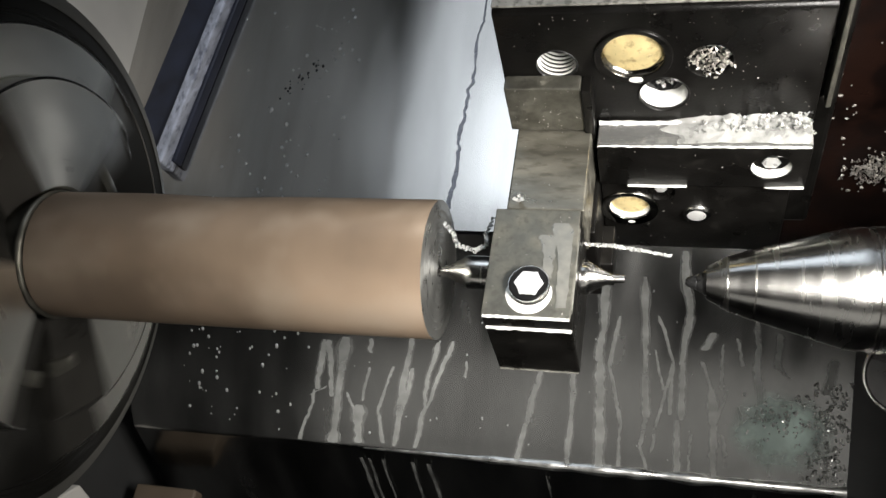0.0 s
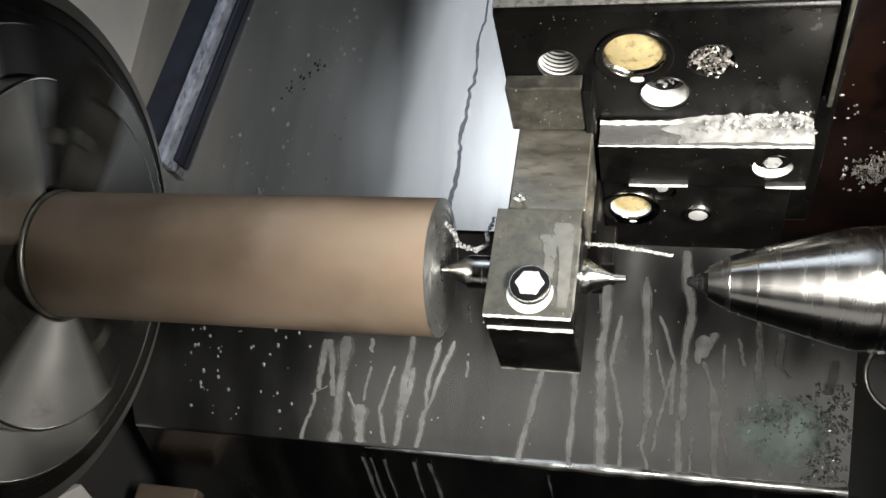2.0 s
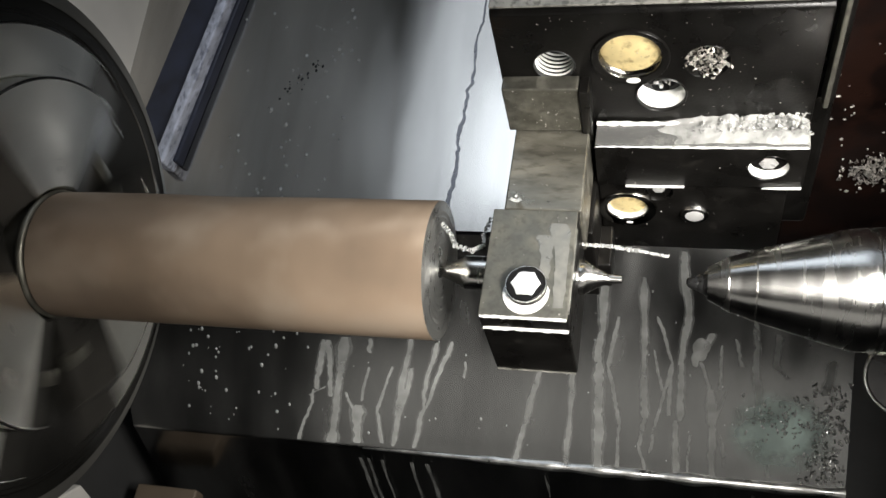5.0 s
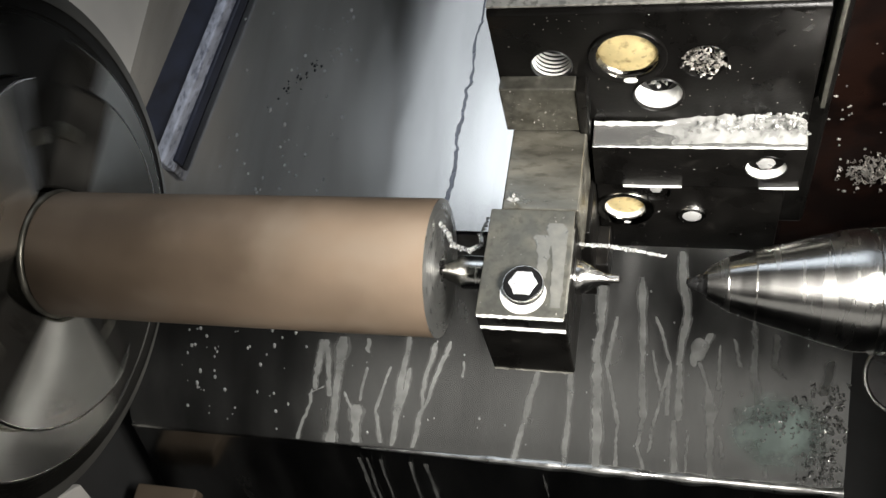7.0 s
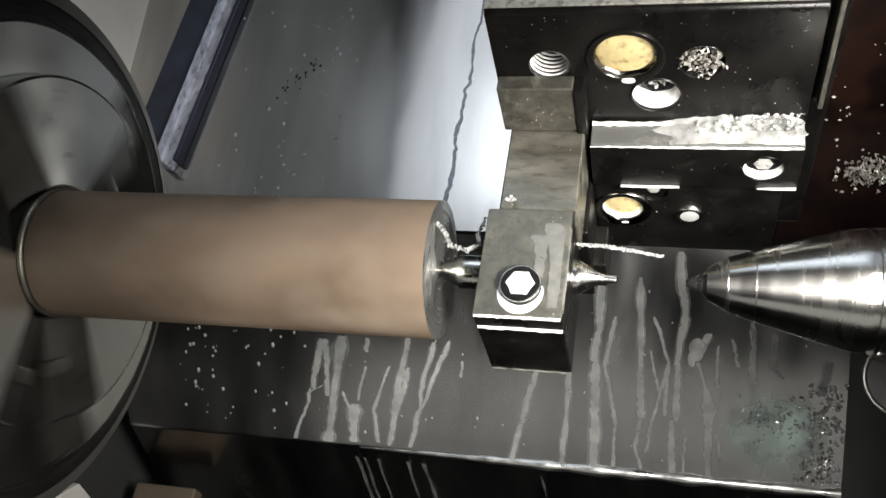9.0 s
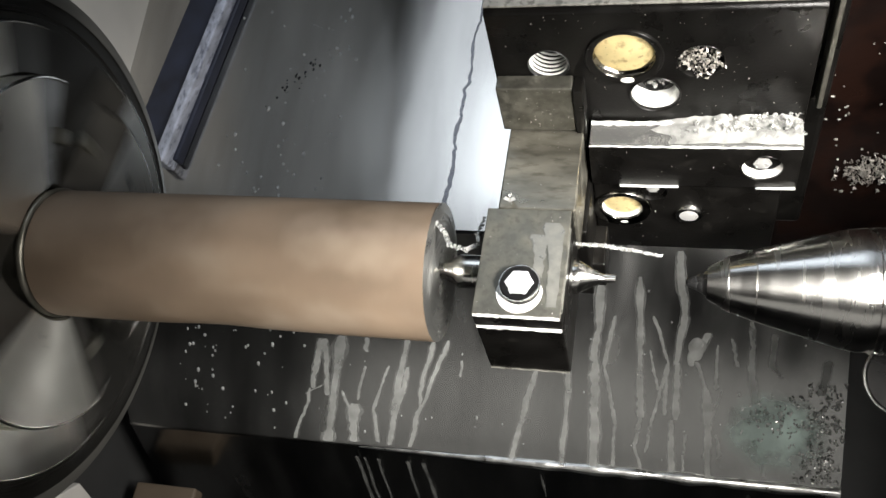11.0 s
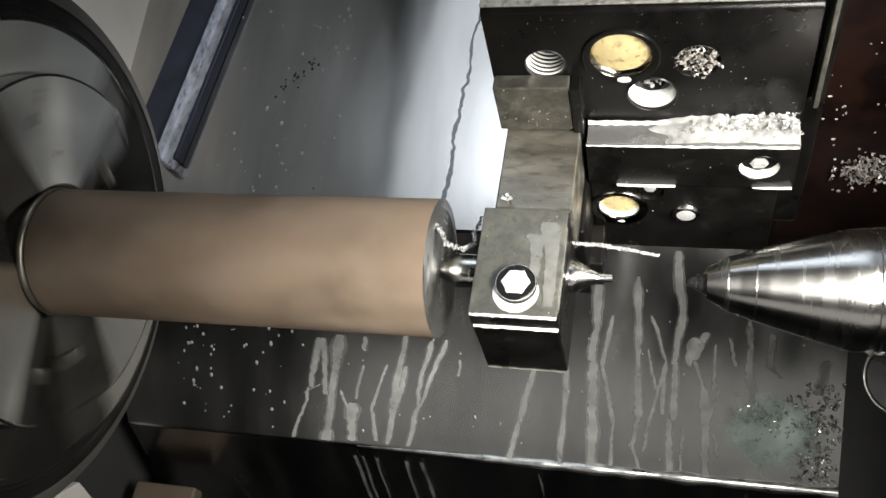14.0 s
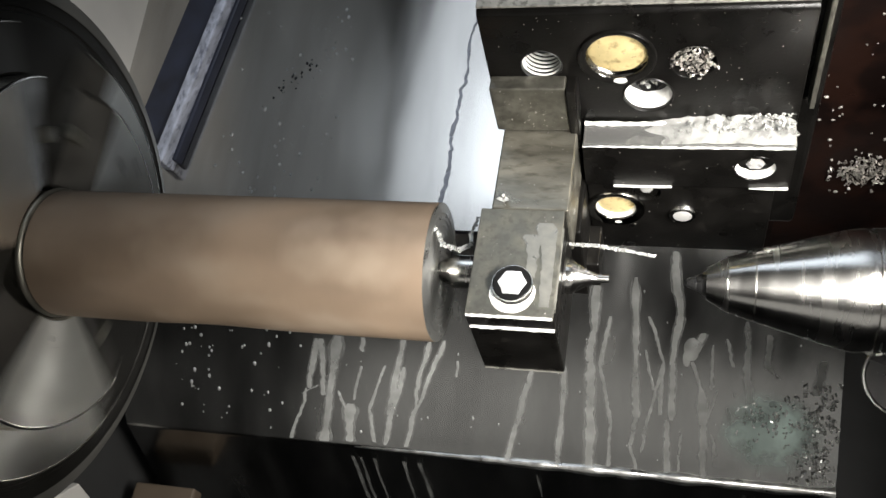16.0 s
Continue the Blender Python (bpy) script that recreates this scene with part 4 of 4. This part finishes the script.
pool.faces.new(ring)
part("coolant_pool", pool, WET_LIT_WHITE, holder, "white coolant round the screw head")
# pale bead that paints the glint along the block's lower edge
part("bottom_glint", tube([(BX0 + 0.0005 + 0.0266 * i / 12, BY0 - 0.0001, BZ0 + 0.0004 + 0.0002 * math.sin(i * 2.1)) for i in range(13)], 0.0004), BLOCK_FILM, holder, "pale bead painted for the glint on the lower edge")
part("side_bead", tube([(BX1, BY0 + 0.002 + 0.03 * i / 8, BZ1 - 0.0004) for i in range(9)], 0.0003), BLOCK_FILM, holder, "pale bead along the side edge")
def film_run(x0, x1, y0, y1, w0, w1, key):
    """A thin pale run on the block's top, from y0 to y1, with an uneven edge."""
    bm = bmesh.new()
    last = None
    for i in range(31):
        q = i / 30
        y, w = y0 + (y1 - y0) * q, (w0 + (w1 - w0) * (1 - math.exp(-4 * q))) * min(1, 0.55 + 6 * q)
        x = x0 + (x1 - x0) * (1 - math.exp(-4 * q))
        l, r = (0.0007 * noise.noise(Vector((q * 7, key, e))) + 0.0003 * noise.noise(Vector((q * 24, key, e))) for e in (1, 9))
        row = [bm.verts.new((x - w + l, y, BZ1 + 0.0002 + 0.00001 * key)), bm.verts.new((min(x + w + r, BX1 - 0.0006), y, BZ1 + 0.0002 + 0.00001 * key))]
        if last:
            bm.faces.new((last[0], last[1], row[1], row[0]))
        last = row
    part("coolant_film", bm, BLOCK_FILM, holder, "pale coolant film")


film_run(0.0388, 0.0402, 0.0030, -0.0125, 0.0036, 0.0015, 1)
film_run(0.0428, 0.0454, 0.0075, -0.0225, 0.0042, 0.0016, 2)

crumbs = bmesh.new()
rnd = random.Random(52)
for i in range(120):
    t = rnd.random()
    if t < 0.45:
        q = (rnd.uniform(0.0226, 0.0466), 0.0449, rnd.uniform(0.021, 0.0415))
    elif t < 0.7:
        q = (rnd.uniform(0.0247, 0.0490), rnd.uniform(0.0135, 0.045), 0.0204)
    else:
        q = (rnd.uniform(BX0 + 0.001, BX1 - 0.001), rnd.uniform(BY0 + 0.001, BY1 - 0.001), BZ1 + 0.0001)
    bmesh.ops.create_icosphere(crumbs, subdivisions=1, radius=rnd.choice((0.00006, 0.00008, 0.0001, 0.00018)), matrix=Matrix.Translation(q) @ Matrix.Diagonal((rnd.uniform(0.6, 1.8), rnd.uniform(0.6, 1.8), 0.8, 1)))
part("fine_chips", crumbs, CRUMB, holder, "fine bright chips stuck to the oily steel")["kind"] = "stuff"

# ---- centre drill, double ended ----
drill = thing("center_drill", (0.035, 0, 0), "bright double-ended center drill clamped in the split holder", "center drill")
MOVING.append(drill)


def drill_end(sign, x_body, x_cone, x_tip):
    """The body, the 60 degree cone with two flutes and the pilot."""
    n = 40
    bm = bmesh.new()
    prof = [(0.035, 0.0058), (x_body, 0.0058), (x_cone, 0.0019), (x_tip - sign * 0.0006, 0.0016), (x_tip, 0.0)]
    rings = []
    for (x, r), (x2, r2) in zip(prof, prof[1:]):
        for k in range(6):
            rings.append((x + (x2 - x) * k / 6, r + (r2 - r) * k / 6))
    rings.append(prof[-1])
    lathe(rings, n, bm)
    for v in bm.verts:
        a = math.atan2(v.co.z, v.co.y) - (v.co.x - x_body) * 30
        r = math.hypot(v.co.y, v.co.z)
        reach = min(1.0, max(0.0, sign * (v.co.x - x_body) / 0.004))
        cut = 0.38 * max(0.0, math.cos(a)) ** 6 + 0.38 * max(0.0, -math.cos(a)) ** 6
        s = 1 - cut * reach
        v.co.y *= s
        v.co.z *= s
    return bm


part("body", lathe([(0.0205, 0.0), (0.0205, 0.0050), (0.0500, 0.0050), (0.0500, 0.0)], 48), BRIGHT_STEEL, drill, smooth=30)
part("drill_point", drill_end(-1, 0.0100, 0.0018, -0.003), BRIGHT_STEEL, drill, "fluted drill point entering the bar", smooth=35)
part("drill_point", drill_end(1, 0.0502, 0.0580, 0.0630), BRIGHT_STEEL, drill, "fluted drill point", smooth=35)

# ---- swarf ----
sw = thing("swarf_string", (0.01, 0.006, 0.012), "thin curled steel chip hanging from the drill", "swarf")
MOVING.append(sw)


def coil_path(points, radius, turns, width, seed):
    bm = bmesh.new()
    for k, (a, b) in enumerate(zip(points, points[1:])):
        ribbon_coil(a, b, radius, turns, width, bm, 0.5, seed + k)
    return bm


part("curl", coil_path([(0.0025, 0.0100, 0.016), (0.0067, 0.0057, 0.016), (0.0089, 0.0014, 0.016), (0.0149, -0.0009, 0.016), (0.0186, 0.0018, 0.016), (0.0178, 0.0055, 0.016), (0.0195, 0.0112, 0.016)], 0.0006, 4, 0.0011, 3), CHIP_STEEL, sw)
part("loop", coil_path([(0.0265, 0.0152, 0.0213), (0.0282, 0.0165, 0.0222), (0.0290, 0.0150, 0.0222)], 0.0009, 1, 0.0012, 11), CHIP_STEEL, sw)
sw2 = thing("swarf_needle", (0.06, 0.03, 0.002), "stiff curled steel chip leaning out of the holder", "swarf")
MOVING.append(sw2)
part("curl", coil_path([(0.0488, 0.009, 0.006), (0.058, 0.009, 0.006), (0.068, 0.008, 0.005), (0.0765, 0.007, 0.004)], 0.0005, 8, 0.0009, 23), CHIP_STEEL, sw2)

pile = thing("swarf_pile", (0.09, 0.046, LZ), "wet white heap of fine chips on the turret ledge", "swarf", kind="stuff")
MOVING.append(pile)
heap = bmesh.new()
rnd = random.Random(8)
for i in range(110):
    t = rnd.random() ** 0.7
    x = 0.078 + 0.041 * t
    y = rnd.uniform(LY + 0.005, FY - 0.0005)
    z = LZ + 0.0012 + rnd.uniform(0.0, 0.0035) * (0.4 + t) * (0.3 + (y - LY) / (FY - LY))
    d = Vector((rnd.uniform(-1, 1), rnd.uniform(-1, 1), rnd.uniform(-0.3, 0.6))).normalized() * rnd.uniform(0.0006, 0.0018)
    ribbon_coil((x, y, z), Vector((x, y, z)) + d, rnd.uniform(0.0003, 0.0007), rnd.uniform(0.7, 2.0), 0.0006, heap, 0.3, i)
part("chips", heap, PILE_CHIPS, pile)["kind"] = "stuff"
ledge_film = thing("ledge_film", (0.085, 0.046, LZ), "bright wet coolant film on the turret ledge", "coolant film", kind="stuff")
MOVING.append(ledge_film)
part("film", box(0.0515, 0.1192, LY + 0.0004, FY - 0.0002, LZ + 0.0001, LZ + 0.0006, 0.0002), FILM, ledge_film)
rnd = random.Random(41)
for yy, zz, rr in ((LY + 0.0001, LZ - 0.0002, 0.00042), (FY - 0.0012, LZ + 0.0006, 0.0009)):
    pts = [(0.0515 + 0.0675 * i / 45, yy + rnd.uniform(-0.0001, 0.0001), zz + rnd.uniform(-0.0001, 0.0001)) for i in range(46)]
    part("wet_bead", tube(pts, [rr * rnd.uniform(0.5, 1.2) for _ in pts], 8), WET_LIT_WHITE, ledge_film, "bright wet bead along the edge", smooth=60)
mound = bmesh.new()
nx, ny = 40, 8
grid = []
for i in range(nx + 1):
    col = []
    for k in range(ny + 1):
        xs = 0.068 + 0.016 * abs(noise.noise(Vector((k * 0.8, 3, 1)))) + 0.008 * (1 - k / ny)
        x, y = xs + (0.1193 - xs) * i / nx, LY + 0.0006 + (FY - LY - 0.0007) * k / ny
        h = min(1, i / 14) * min(1, (nx - i) / 2 + 0.2) * (0.35 + 0.65 * (k / ny)) * 0.0036
        h *= 0.8 + 0.5 * noise.noise(Vector((x * 260, y * 260, 0)))
        col.append(mound.verts.new((x, y, LZ + 0.0005 + max(0.00005, h))))
    grid.append(col)
for i in range(nx):
    for k in range(ny):
        mound.faces.new((grid[i][k], grid[i + 1][k], grid[i + 1][k + 1], grid[i][k + 1]))
part("slush", mound, SLUSH, ledge_film, "white slush of coolant and fine chips", smooth=80)

# ---- dark slide body behind the turret, with chips ----
slide = thing("cross_slide", (0.2, 0.12, -0.2), "oily brown-black cast cross slide speckled with chips", "cross slide")
MOVING.append(slide)
part("casting", box(0.1225, 0.30, 0.090, 0.30, -0.16, 0.10, 0.003), RUST_DARK, slide)
crumbs = bmesh.new()
rnd = random.Random(12)
for i in range(70):
    x, z = rnd.uniform(0.125, 0.165), rnd.uniform(-0.08, 0.06)
    bmesh.ops.create_icosphere(crumbs, subdivisions=1, radius=rnd.uniform(0.0002, 0.0007), matrix=Matrix.Translation((x, 0.0898, z)) @ Matrix.Diagonal((rnd.uniform(0.6, 2), 1, rnd.uniform(0.6, 2), 1)))
for i in range(160):
    x, z = 0.157 + rnd.gauss(0, 0.006), -0.062 + rnd.gauss(0, 0.005)
    d = Vector((rnd.uniform(-1, 1), rnd.uniform(-0.4, 0.1), rnd.uniform(-1, 1))) * 0.0015
    ribbon_coil((x, 0.0892, z), Vector((x, 0.0892, z)) + d, 0.0006, 1.2, 0.0007, crumbs, 0.4, i)
part("chip_scatter", crumbs, CRUMB, slide, "scattered bright chips")["kind"] = "stuff"

# ---- a drop that falls from the turret's underside onto the cover ----
DROP = Vector((0.0928, 0.0765, low_z(0.0765))) + LOW_N * 0.0004
splash = thing("coolant_drop", DROP, "pale coolant drop falling onto the slide cover", "coolant drop")
bm = bmesh.new()
lie = Vector((0, 0, 1)).rotation_difference(LOW_N).to_matrix().to_4x4()
for x, y, rx, ry, h in ((0.0008, 0.0002, 0.0042, 0.0066, 0.0008), (0.0030, 0.0020, 0.0034, 0.0040, 0.0007), (-0.0016, -0.0046, 0.0022, 0.0052, 0.0006)):
    bmesh.ops.create_icosphere(bm, subdivisions=3, radius=1, matrix=Matrix.Translation(DROP) @ lie @ Matrix.Translation((x, y, 0)) @ Matrix.Diagonal((rx, ry, h, 1)))
for v in bm.verts:
    v.co += 0.0005 * noise.noise_vector((v.co - DROP) * 420).cross(LOW_N)
part("bead", bm, COOLANT, splash, smooth=80)

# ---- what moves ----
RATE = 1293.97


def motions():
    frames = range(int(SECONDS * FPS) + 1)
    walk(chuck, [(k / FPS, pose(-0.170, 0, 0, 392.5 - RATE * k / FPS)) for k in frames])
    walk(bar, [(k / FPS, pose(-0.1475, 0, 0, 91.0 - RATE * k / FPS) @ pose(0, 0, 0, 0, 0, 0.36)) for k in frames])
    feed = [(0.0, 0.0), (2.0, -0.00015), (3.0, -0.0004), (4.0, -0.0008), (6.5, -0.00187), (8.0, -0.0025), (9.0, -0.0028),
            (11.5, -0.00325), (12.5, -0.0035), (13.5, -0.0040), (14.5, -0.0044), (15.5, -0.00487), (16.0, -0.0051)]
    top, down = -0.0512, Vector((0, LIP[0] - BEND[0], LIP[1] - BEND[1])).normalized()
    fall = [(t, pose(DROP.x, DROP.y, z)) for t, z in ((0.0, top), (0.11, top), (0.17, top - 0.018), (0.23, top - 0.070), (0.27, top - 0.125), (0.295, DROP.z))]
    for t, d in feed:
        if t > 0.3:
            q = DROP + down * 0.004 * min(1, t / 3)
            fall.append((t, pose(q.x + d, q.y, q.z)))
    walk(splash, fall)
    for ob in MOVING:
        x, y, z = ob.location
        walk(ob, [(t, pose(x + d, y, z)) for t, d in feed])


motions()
